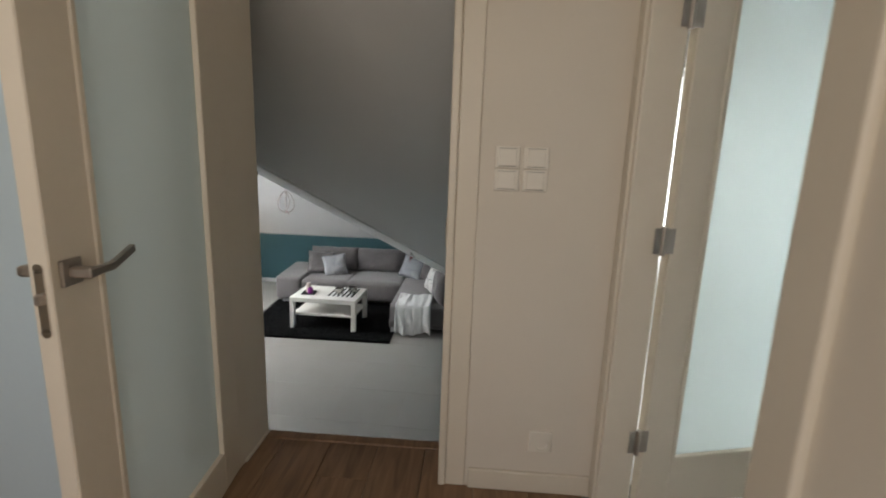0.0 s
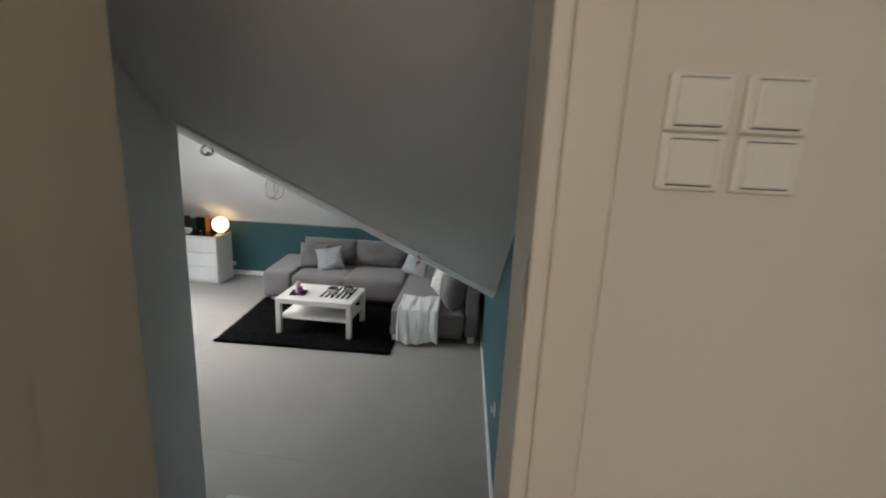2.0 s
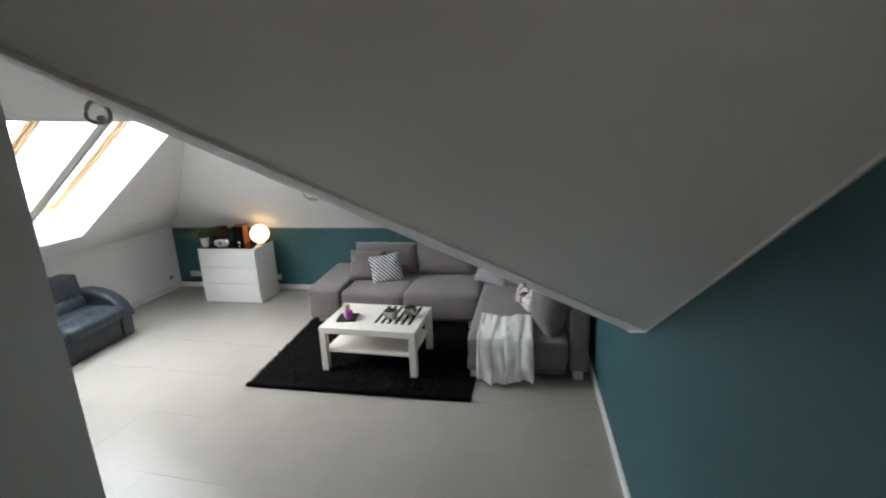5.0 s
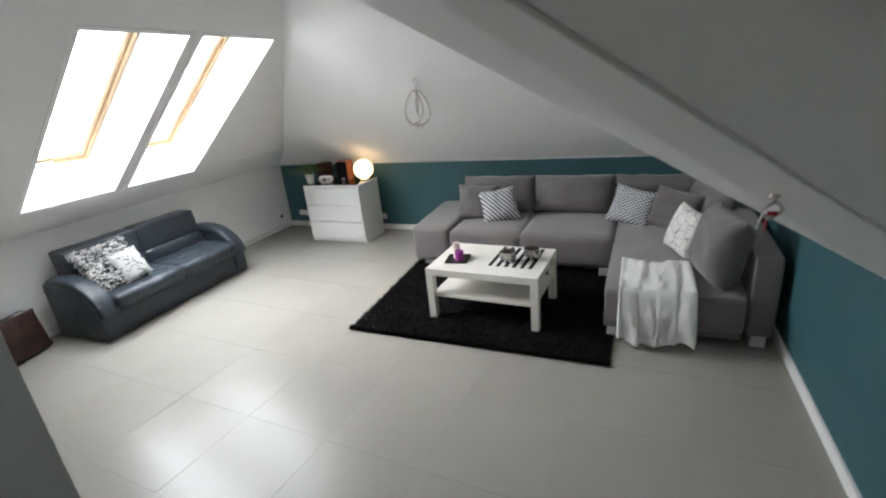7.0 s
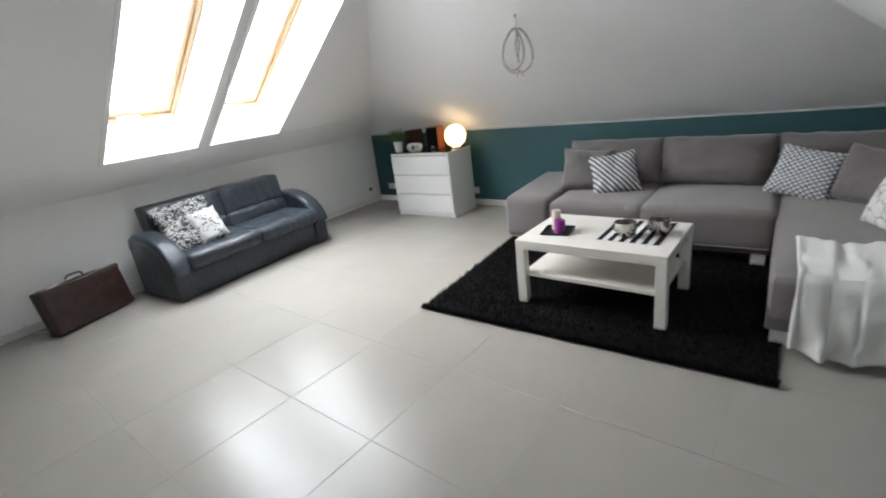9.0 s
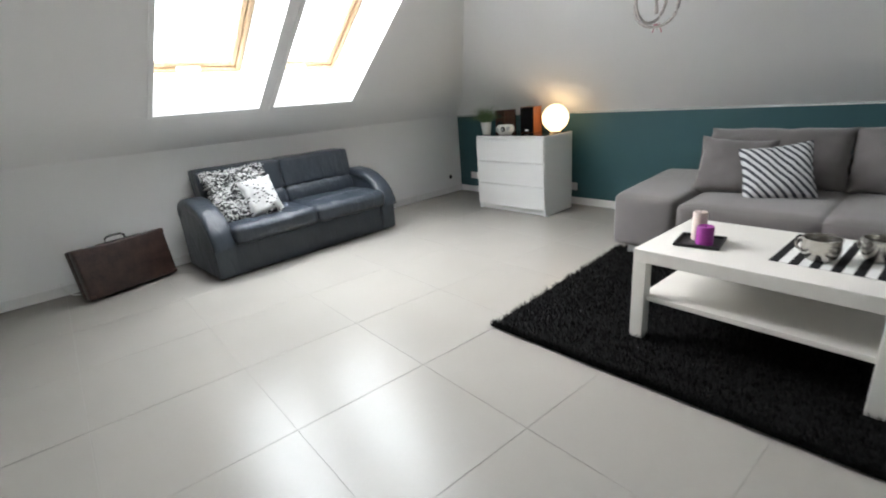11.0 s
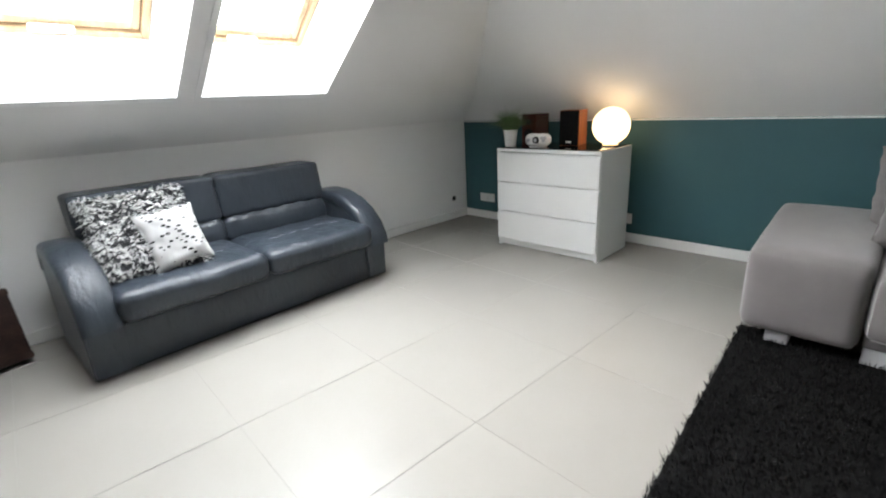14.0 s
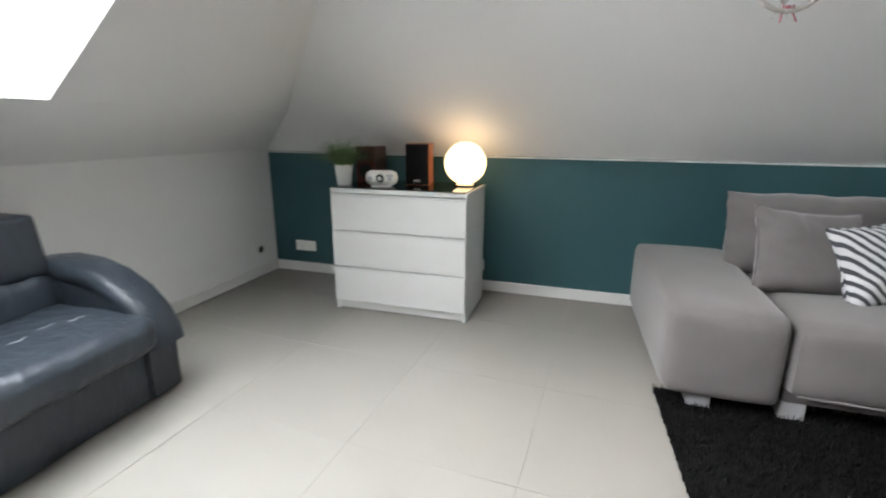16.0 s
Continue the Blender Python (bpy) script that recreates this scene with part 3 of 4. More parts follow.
def pillow_mesh(w, h, d, n=30, pinch=0.09, wrinkle=0.012, seed=0.0):
    """A stuffed cushion in the xz plane, its base at z 0: two bulging sheets that meet in a seam with drawn-in sides."""
    bm = bmesh.new()
    rows = {}
    for s in (-1, 1):
        for i in range(n + 1):
            for j in range(n + 1):
                u, v = 2 * i / n - 1, 2 * j / n - 1
                edge = i in (0, n) or j in (0, n)
                if edge and s == 1:
                    rows[s, i, j] = rows[-1, i, j]
                    continue
                full = max(0.0, (1 - u ** 4) * (1 - v ** 4)) ** 0.55
                x = u * w / 2 * (1 - pinch * (1 - v * v) * abs(u) ** 3)
                z = v * h / 2 * (1 - pinch * (1 - u * u) * abs(v) ** 3)
                k = noise.noise((u * 1.6 + seed, v * 1.6, s * 3.0 + seed)) + 0.22 * noise.noise((u * 4 + seed, v * 4, s * 3.0))
                crease = 1 - abs(noise.noise((u * 3.1 + seed, v * 1.6 + u * 1.2, s * 5.0 + seed))) * 6
                edge_pull = 1 - abs(noise.noise((u * 7.0 + seed * 3, v * 7.0, s * 2.0))) * 4
                y = s * (d / 2 * full) + s * wrinkle * k * full * 2 - s * wrinkle * 0.25 * max(0.0, crease) * full - s * wrinkle * 0.5 * max(0.0, edge_pull) * full * max(abs(u), abs(v)) ** 3
                x += wrinkle * 0.6 * noise.noise((v * 4, seed, 1.0))
                z += wrinkle * 0.6 * noise.noise((u * 4, seed, 7.0))
                rows[s, i, j] = bm.verts.new((x, y, z + h / 2))
    for s in (-1, 1):
        for i in range(n):
            for j in range(n):
                q = [rows[s, i, j], rows[s, i + 1, j], rows[s, i + 1, j + 1], rows[s, i, j + 1]]
                bm.faces.new(q if s == -1 else q[::-1])
    return bm


def piping(bm_from, w, h, pinch=0.09):
    pts = []
    n = 16
    for a, b, c, d in ((-1, -1, 1, -1), (1, -1, 1, 1), (1, 1, -1, 1), (-1, 1, -1, -1)):
        for k in range(n):
            u, v = a + (c - a) * k / n, b + (d - b) * k / n
            pts.append((u * w / 2 * (1 - pinch * (1 - v * v)), 0, v * h / 2 * (1 - pinch * (1 - u * u)) + h / 2))
    return tube(bm_from, pts, 0.005, 6, closed=True)


def cushion(name, m, w, h, d, mat, label, category="cushion", group="", seed=0.0, pinch=0.09, wrinkle=0.012, seam=True):
    c = thing(name, m, label, category, group)
    part("cover", pillow_mesh(w, h, d, seed=seed, pinch=pinch, wrinkle=wrinkle), mat, c, smooth=True)
    if seam:
        part("piping", piping(bmesh.new(), w, h, pinch), mat, c, smooth=True)
    return c


def soft(bm, x0, x1, y0, y1, z0, z1, r=0.04, puff=0.012, seed=0.0, cuts=7):
    """An upholstered block: rounded, slightly swollen and uneven."""
    tmp = bmesh.new()
    box(tmp, x0, x1, y0, y1, z0, z1)
    bmesh.ops.subdivide_edges(tmp, edges=tmp.edges[:], cuts=cuts, use_grid_fill=True)
    cx, cy, cz = (x0 + x1) / 2, (y0 + y1) / 2, (z0 + z1) / 2
    hx, hy, hz = abs(x1 - x0) / 2, abs(y1 - y0) / 2, abs(z1 - z0) / 2
    for v in tmp.verts:
        p = v.co - Vector((cx, cy, cz))
        q = Vector((max(-hx + r, min(hx - r, p.x)), max(-hy + r, min(hy - r, p.y)), max(-hz + r, min(hz - r, p.z))))
        # spread the grid so that a row of points falls in each rounded edge
        e = p - q
        if e.length > 1e-6:
            p = q + e.normalized() * r
        a, b, c = p.x / hx, p.y / hy, p.z / hz
        p.x += puff * a * (1 - b * b) * (1 - c * c)
        p.y += puff * b * (1 - a * a) * (1 - c * c)
        p.z += puff * c * (1 - a * a) * (1 - b * b)
        p += Vector((0, 0, 1)) * 0.005 * noise.noise((p.x * 4 + seed, p.y * 4, p.z * 4))
        v.co = p + Vector((cx, cy, cz))
    me = bpy.data.meshes.new("tmp")
    tmp.to_mesh(me)
    tmp.free()
    bm.from_mesh(me)
    bpy.data.meshes.remove(me)
    return bm


def soft_box(*a, **k):
    return soft(bmesh.new(), *a, **k)


# ---- corner sofa ----
sofa = thing("corner_sofa", pose(0, 0, 0), "large taupe grey fabric corner sofa with a chaise", "sofa")
FZ = 0.085
bm = soft_box(-2.935, -2.50, 7.15, 8.26, 0.065, 0.445, r=0.045, cuts=16)
for v in bm.verts:
    if v.co.z > 0.3:
        v.co.z += 0.02 * (v.co.y - 7.15) / 1.1
for v in bm.verts:
    if v.co.x < -2.7:
        v.co.x -= 0.05 * (v.co.y - 7.15)
part("armrest", bm, GREY, sofa, "low broad armrest", smooth=True)
part("base", boxes((-2.49, -0.85, 7.19, 8.2, FZ, 0.20), bevel=0.012, seg=2), GREYD, sofa, smooth=True)
part("base", boxes((-0.83, 0.05, 6.09, 8.2, FZ, 0.20), bevel=0.012, seg=2), GREYD, sofa, smooth=True)
part("seat_cushion", soft_box(-2.495, -1.70, 7.13, 8.0, 0.13, 0.42, r=0.05, puff=0.014, cuts=13), GREY, sofa, smooth=True)
part("seat_cushion", soft_box(-1.735, -0.835, 7.13, 8.0, 0.13, 0.42, r=0.05, puff=0.014, seed=6, cuts=13), GREY, sofa, smooth=True)
part("seat_cushion", soft_box(-0.83, 0.075, 6.06, 8.0, 0.13, 0.42, r=0.055, puff=0.012, seed=3, cuts=13), GREY, sofa, smooth=True)
part("back_panel", soft_box(-2.50, 0.10, 8.06, 8.29, FZ, 0.62, r=0.03, puff=0.004, cuts=9), GREY, sofa, smooth=True)
part("back_panel", soft_box(0.085, 0.255, 6.16, 8.29, FZ, 0.675, r=0.025, puff=0.004, cuts=11), GREY, sofa, smooth=True)
for x, y in ((-2.78, 7.25), (-2.44, 7.26), (-0.92, 7.24), (-0.76, 6.16), (0.17, 6.24), (-2.8, 8.15), (0.15, 8.15)):
    part("sofa_foot", boxes((x - 0.045, x + 0.045, y - 0.06, y + 0.045, 0.0, FZ + 0.01), bevel=0.004), SILVER, sofa, "square silver foot")
for pts in ([(-2.47, 7.121, 0.155), (-2.1, 7.111, 0.155), (-1.73, 7.121, 0.155)], [(-1.71, 7.121, 0.155), (-1.28, 7.111, 0.155), (-0.86, 7.121, 0.155)]):
    bm = bmesh.new()
    tube(bm, pts, 0.005, 6)
    part("seam", bm, GREYD, sofa, "raised seam along the seat front", smooth=True)
G = "back cushions of the corner sofa"
for k, (x, wd, tl) in enumerate(((-2.16, 0.86, -13), (-1.315, 0.88, -14), (-0.46, 0.86, -13))):
    cushion("back_cushion", pose(x, 7.925, 0.41, tl, 0, (1.2, -0.8, 0.5)[k]), wd, 0.425, 0.27, GREY, "plump taupe grey back cushion leaning on the sofa back", "cushion", G, seed=k * 2.1 + 0.7, pinch=0.035, wrinkle=0.019, seam=False)
cushion("back_cushion", pose(-0.10, 7.52, 0.41, -14, 0, -72), 0.72, 0.41, 0.22, GREY, "plump taupe grey back cushion in the sofa corner", "cushion", G, seed=9.1, pinch=0.05, wrinkle=0.012, seam=False)
cushion("large_cushion", pose(-0.135, 6.38, 0.41, -11, 1, -77), 0.49, 0.50, 0.28, GREY, "large taupe grey cushion leaning on the side back", "cushion", seed=4.4, pinch=0.06, wrinkle=0.010, seam=False)
cushion("throw_pillow", pose(-2.32, 7.59, 0.41, -21, 4, 10), 0.46, 0.40, 0.17, GREY, "plain taupe grey throw pillow", "pillow", seed=5.2)
STRIPE = patterned("black_and_white_stripes", (0.62, 0.62, 0.63), (0.06, 0.065, 0.075), "stripes", 23)
cushion("throw_pillow", pose(-2.01, 7.54, 0.415, -26, -7, 20), 0.40, 0.37, 0.15, STRIPE, "throw pillow with black and white diagonal stripes", "pillow", seed=6.1)
LATT = patterned("blue_white_lattice", (0.66, 0.66, 0.67), (0.12, 0.13, 0.15), "lattice", 29)
cushion("throw_pillow", pose(-0.76, 7.56, 0.415, -27, 9, -22), 0.43, 0.38, 0.15, LATT, "throw pillow with a grey blue and white lattice", "pillow", seed=7.7)
cushion("throw_pillow", pose(-0.40, 7.43, 0.41, -26, 6, -34), 0.46, 0.40, 0.17, GREY, "plain taupe grey throw pillow in the sofa corner", "pillow", seed=8.3)
LINES = patterned("white_with_fine_lines", (0.70, 0.69, 0.66), (0.22, 0.22, 0.22), "lines", 13)
cushion("throw_pillow", pose(-0.34, 6.86, 0.41, -20, 4, -64), 0.38, 0.39, 0.15, LINES, "white throw pillow with fine dark line drawing", "pillow", seed=2.3)

# throw draped over the chaise
bm = bmesh.new()
nx, ny = 56, 60
x0, x1 = -0.735, -0.25
grid = []
for j in range(ny + 1):
    s = 0.93 * j / ny
    row = []
    for i in range(nx + 1):
        u = i / nx
        wob = 0.02 * noise.noise((u * 3, s * 2, 2.0)) + 0.014 * noise.noise((u * 9, s * 3, 5.0))
        ridge = 0.5 + (0.24 + 0.35 * noise.noise((u * 4.0, s * 1.8, 9.0))) * math.sin(u * 27 + 3.4 * noise.noise((u * 2.6, s * 1.7, 4.0)) + s * 1.0) + 0.6 * noise.noise((u * 6.0, s * 4.5, 1.0)) + 0.25 * noise.noise((u * 14.0, s * 9.0, 3.0))
        lap = 0.51 + 0.035 * math.sin(u * 8 + 1.0)
        x = x0 + (x1 - x0) * u + 0.02 * math.sin(u * 26 + 1.5) * min(1, s) + 0.03 * (u - 0.5) * max(0, s - lap)
        if s < lap:
            y, z = 6.03 + (lap - s), 0.437 + 0.030 * ridge * (0.6 + 0.4 * s) + wob * 0.5
        else:
            a = min(1.0, (s - lap) / 0.09)
            y = 6.03 - 0.03 * math.sin(a * 1.57) - 0.045 * ridge * min(1, (s - lap) * 5) + wob * 0.4
            z = 0.437 + 0.02 * ridge * (1 - a) - max(0, s - lap - 0.02) * (1.0 + 0.02 * math.sin(u * 9))
            z = max(z + 0.045 * noise.noise((u * 5.0, 3.0, 0.0)) * a, 0.03)
        row.append(bm.verts.new((x, y, z)))
    grid.append(row)
for j in range(ny):
    for i in range(nx):
        bm.faces.new((grid[j][i], grid[j][i + 1], grid[j + 1][i + 1], grid[j + 1][i]))
throw = obj("throw_blanket", bm, WOOL, smooth=True)
sd = throw.modifiers.new("thickness", "SOLIDIFY")
sd.thickness, sd.offset = 0.012, 1
tagged(throw, "cream white ribbed throw draped over the chaise", "blanket")

# ---- rug ----
rug = thing("rug", pose(0, 0, 0), "black shaggy rug on the tiled floor", "rug")
RX0, RX1, RY0, RY1 = -2.855, -0.755, 5.70, 7.30
bm = boxes((RX0, RX1, RY0, RY1, 0.0, 0.01), bevel=0.003)
for v in bm.verts:
    v.co.x -= 0.055 * (v.co.y - RY0) * (1 - (v.co.x - RX0) / (RX1 - RX0))
part("backing", bm, SHAG, rug)
rng = np.random.RandomState(4)
N = 42000
px, py = rng.uniform(RX0 - 0.006, RX1 + 0.006, N), rng.uniform(RY0 - 0.006, RY1 + 0.006, N)
near = rng.rand(N) < 0.16
py[near] = RY0 + rng.uniform(-0.012, 0.02, near.sum())
ang_, ln = rng.uniform(0, 6.283, N), rng.uniform(0.016, 0.034, N)
dx, dy = np.cos(ang_), np.sin(ang_)
lean = rng.uniform(0.3, 1.1, N)
wv = 0.0028
px = px - 0.055 * (py - RY0) * (1 - (px - RX0) / (RX1 - RX0))
co = np.empty((N, 3, 3))
co[:, 0] = np.c_[px - dy * wv, py + dx * wv, np.full(N, 0.008)]
co[:, 1] = np.c_[px + dy * wv, py - dx * wv, np.full(N, 0.008)]
co[:, 2] = np.c_[px + dx * ln * lean * 0.8, py + dy * ln * lean * 0.8, 0.008 + ln]
me = bpy.data.meshes.new("pile")
me.from_pydata(co.reshape(-1, 3).tolist(), [], np.arange(3 * N).reshape(-1, 3).tolist())
me.materials.append(SHAG)
pile = new("shag_surface", me)
pile.parent = rug
tagged(pile, "long black pile", kind="stuff")

# ---- coffee table ----
tb = thing("coffee_table", pose(-1.762, 6.352, 0, 0, 0, -2.2), "white coffee table with a lower shelf, on the rug", "coffee table")
TX, TY, TZ = 0.478, 0.322, 0.468
part("tabletop", boxes((-TX, TX, -TY, TY, TZ - 0.062, TZ), bevel=0.003, seg=2), LACQT, tb)
for sx in (-1, 1):
    for sy in (-1, 1):
        part("leg", boxes((sx * TX, sx * (TX - 0.062), sy * TY, sy * (TY - 0.062), 0.0, TZ - 0.0625), bevel=0.002), LACQT, tb)
part("shelf", boxes((-TX + 0.03, TX - 0.03, -TY + 0.03, TY - 0.03, 0.205, 0.23), bevel=0.002), LACQT, tb)
part("screw_cap", boxes((TX - 0.0005, TX + 0.002, 0.10, 0.125, TZ - 0.05, TZ - 0.03), bevel=0.0008), STEEL, tb)

runner = thing("table_runner", pose(-1.555, 6.41, TZ, 0, 0, -2.2), "black and white striped runner on the coffee table", "table runner")
for k in range(11):
    xa = -0.185 + k * 0.0337
    bmr = boxes((xa, xa + 0.0332, -0.222, 0.222, 0.001, 0.003))
    part("stripe", bmr, WOOL if k % 2 else fabric("black_weave", (0.010, 0.010, 0.011), 0.2, sheen=0.0), runner)

tray = thing("candle_tray", pose(-2.045, 6.285, TZ, 0, 0, 8), "small square black tray with raised edges", "tray")
part("tray_base", boxes((-0.085, 0.085, -0.085, 0.085, 0.001, 0.006), bevel=0.001), DARK, tray)
for q in range(4):
    part("tray_edge", boxes((-0.095, 0.095, 0.083, 0.096, 0.002, 0.016), bevel=0.002), DARK, tray, at=pose(0, 0, 0, 0, 0, 90 * q))


def candle(m, r, h, colour, label):
    wax = material("candle_wax", colour, 0.45, var=0.06, scale=30)
    c = thing("candle", m, label, "candle")
    bm = bmesh.new()
    lathe(bm, [(0.0, 0.0), (r, 0.0), (r, h - 0.006), (r * 0.9, h), (r * 0.55, h - 0.006), (0.0, h - 0.008)], 32)
    part("wax", bm, wax, c, smooth=True)
    bm = bmesh.new()
    tube(bm, [(0, 0, h - 0.01), (0.001, 0, h), (0.003, 0.001, h + 0.012)], 0.0012, 6)
    part("wick", bm, DARK, c)


candle(pose(-2.065, 6.32, TZ + 0.006), 0.032, 0.135, (0.62, 0.52, 0.47), "tall pale cream pillar candle on the tray")
candle(pose(-2.02, 6.265, TZ + 0.006), 0.037, 0.085, (0.27, 0.03, 0.25), "short magenta pillar candle on the tray")


def mug(m, label):
    c = thing("mug", m, label, "mug", "mugs on the coffee table")
    bm = bmesh.new()
    lathe(bm, [(0.0, 0.0), (0.034, 0.0), (0.048, 0.010), (0.058, 0.036), (0.056, 0.072), (0.058, 0.082), (0.055, 0.082), (0.053, 0.071), (0.054, 0.036), (0.044, 0.012), (0.0, 0.008)], 40)
    part("bowl", bm, MUG, c, smooth=True)
    bm = bmesh.new()
    tube(bm, [(-0.055 - 0.028 * math.sin(a), 0, 0.044 + 0.024 * math.cos(a)) for a in [math.pi * k / 10 for k in range(11)]], 0.005, 8)
    part("handle", bm, MUG, c, smooth=True)
    bm = bmesh.new()
    lathe(bm, [(0.0, 0.062), (0.053, 0.062), (0.053, 0.060), (0.0, 0.060)], 32)
    part("coffee", bm, COFFEE, c, "dark drink")


MUG = material("metallic_glaze", (0.46, 0.44, 0.41), 0.2, metal=0.9, var=0.1)
COFFEE = material("dark_drink", (0.015, 0.010, 0.008), 0.15)
mug(pose(-1.60, 6.30, TZ + 0.003, 0, 0, -20) @ Matrix.Scale(1.14, 4), "round silver glazed mug with a small handle")
mug(pose(-1.425, 6.40, TZ + 0.003, 0, 0, -35) @ Matrix.Scale(1.14, 4), "round silver glazed mug with a small handle")

# ---- chest of drawers ----
ch = thing("chest_of_drawers", pose(-4.365, 7.73, 0, 0, 0, 0.6), "white three drawer chest against the teal wall", "chest of drawers")
CW, CD, CH = 0.43, 0.475, 0.78
part("side_panel", boxes((-CW, -CW + 0.022, 0.0, CD, 0, CH - 0.002), bevel=0.0015), LACQ, ch)
part("side_panel", boxes((CW - 0.022, CW, 0.0, CD, 0, CH - 0.002), bevel=0.0015), LACQ, ch)
part("top_panel", boxes((-CW - 0.002, CW + 0.002, -0.012, CD, CH - 0.024, CH), bevel=0.002), LACQ, ch)
part("back_panel", boxes((-CW + 0.02, CW - 0.02, CD - 0.012, CD - 0.004, 0.03, CH - 0.02)), LACQ, ch)
part("plinth", boxes((-CW + 0.022, CW - 0.022, 0.012, 0.03, 0.006, 0.055), bevel=0.001), LACQ, ch)
for k in range(3):
    z0 = 0.062 + k * 0.2315
    d = part("drawer", boxes((-CW + 0.003, CW - 0.003, -0.018, 0.0, z0, z0 + 0.2145), bevel=0.002), LACQ, ch)
    part("drawer_lip", boxes((-CW + 0.003, CW - 0.003, -0.018, -0.006, z0 + 0.2155, z0 + 0.2255), bevel=0.001), LACQ, d)
    part("drawer_box", boxes((-CW + 0.03, CW - 0.03, 0.0, CD - 0.03, z0 + 0.01, z0 + 0.17)), LACQ, d)
glass_top = thing("glass_top", pose(-4.365, 7.73, CH, 0, 0, 0.6), "dark glossy glass plate covering the chest top", "glass plate")
BLACKGLASS = material("dark_glass_plate", (0.012, 0.009, 0.009), 0.06, var=0.1, spec=0.6)
part("plate", boxes((-CW + 0.012, CW - 0.012, 0.012, CD - 0.01, 0.0005, 0.006), bevel=0.001), BLACKGLASS, glass_top)
ZT = CH + 0.006

# potted grass
pot = thing("potted_plant", pose(-4.775, 7.86, ZT), "small green potted grass in a white pot", "plant")
bm = bmesh.new()
lathe(bm, [(0.0, 0.0), (0.043, 0.0), (0.056, 0.115), (0.058, 0.125), (0.053, 0.126), (0.050, 0.11), (0.0, 0.108)], 32)
part("pot", bm, PLASTIC, pot, "white conical pot", smooth=True)
LEAF = material("grass_blades", (0.15, 0.235, 0.09), 0.6, var=0.45, scale=40, spec=0.3)
bm = bmesh.new()
rg = random.Random(5)
for k in range(620):
    a, r0 = rg.uniform(0, 6.283), rg.uniform(0, 0.045)
    ln_, out = rg.uniform(0.10, 0.23), rg.uniform(0.08, 0.46) * rg.uniform(0.4, 1)
    b0 = Vector((r0 * math.cos(a), r0 * math.sin(a), 0.106))
    d = Vector((math.cos(a + rg.uniform(-0.5, 0.5)), math.sin(a + rg.uniform(-0.5, 0.5)), 0))
    side = Vector((-d.y, d.x, 0)) * 0.0042
    pts = [b0 + d * out * t * t + Vector((0, 0, ln_ * (t - 0.42 * out / 0.24 * t * t))) for t in (0, 0.35, 0.7, 1.0)]
    va = [bm.verts.new(p + side * (1 - i * 0.3)) for i, p in enumerate(pts)]
    vb = [bm.verts.new(p - side * (1 - i * 0.3)) for i, p in enumerate(pts)]
    for i in range(3):
        bm.faces.new((va[i], va[i + 1], vb[i + 1], vb[i]))
tagged(part("blades", bm, LEAF, pot, "fine green blades"), kind="stuff")

# radio
rd = thing("radio", pose(-4.515, 7.86, ZT, 0, 0, 10), "small rounded white radio on the chest", "radio")
bm = boxes((-0.10, 0.10, -0.05, 0.05, 0.006, 0.098), bevel=0.044, seg=5)
part("case", bm, PLASTIC, rd, smooth=True)
for x in (-0.06, 0.0, 0.06):
    bm = bmesh.new()
    lathe(bm, [(0.0, 0.058), (0.011 if x else 0.022, 0.058), (0.013 if x else 0.026, 0.05), (0.013 if x else 0.026, 0.04)], 24, pose(x, 0, 0.052, 90, 0, 0))
    kn = part("speaker_grille" if x else "dial", bm, SILVER if x else DARK, rd, "grey round grille" if x else "dark round dial", smooth=True)
bm = bmesh.new()
lathe(bm, [(0.0, 0.0615), (0.012, 0.0615), (0.013, 0.058), (0.013, 0.05)], 24, pose(0, 0, 0.052, 90, 0, 0))
part("dial_cap", bm, SILVER, rd, "pale cap in the dial", smooth=True)
part("display", boxes((0.038, 0.085, -0.0515, -0.049, 0.06, 0.078), bevel=0.001), SILVER, rd)
part("foot_rail", boxes((-0.06, 0.06, -0.03, 0.03, 0.0, 0.008)), PLASTIC, rd)

CHERRY = wood_material("cherry_veneer", (0.22, 0.06, 0.02), (0.42, 0.14, 0.05), 0.35, (12, 12, 1.2))
MAHOG = wood_material("dark_cherry_veneer", (0.06, 0.014, 0.010), (0.11, 0.026, 0.016), 0.35, (12, 12, 1.2))


CLOTH = material("black_grille_cloth", (0.008, 0.008, 0.009), 0.95, var=0.2, spec=0.1)


def speaker(m, wood, label, badge=True, w=0.075, h=0.255):
    s = thing("bookshelf_speaker", m, label, "speaker", "pair of speakers")
    part("cabinet", boxes((-w, w, -0.09, 0.09, 0, h), bevel=0.002), wood, s)
    part("grille", boxes((-w + 0.003, w - 0.003, -0.104, -0.09, 0.003, h - 0.003), bevel=0.004, seg=2), CLOTH, s, "black cloth grille")
    if badge:
        part("badge", boxes((-0.022, 0.022, -0.1065, -0.103, 0.018, 0.034), bevel=0.001), CHROME, s, "small silver badge")
    for z, r in ((h * 0.34, w * 0.66), (h * 0.75, w * 0.34)):
        bm = bmesh.new()
        lathe(bm, [(0.0, 0.098), (r * 0.35, 0.094), (r * 0.8, 0.0905), (r, 0.092), (r, 0.089)], 28, pose(0, 0, z, -90, 0, 0))
        part("driver", bm, DARK, s, "dark round driver", smooth=True)


speaker(pose(-4.345, 8.08, ZT, 0, 0, 10), CHERRY, "bookshelf speaker with an orange cherry wood case")
speaker(pose(-4.69, 8.08, ZT, 0, 0, 180), MAHOG, "dark red wooden bookshelf speaker turned round", w=0.066, h=0.232)

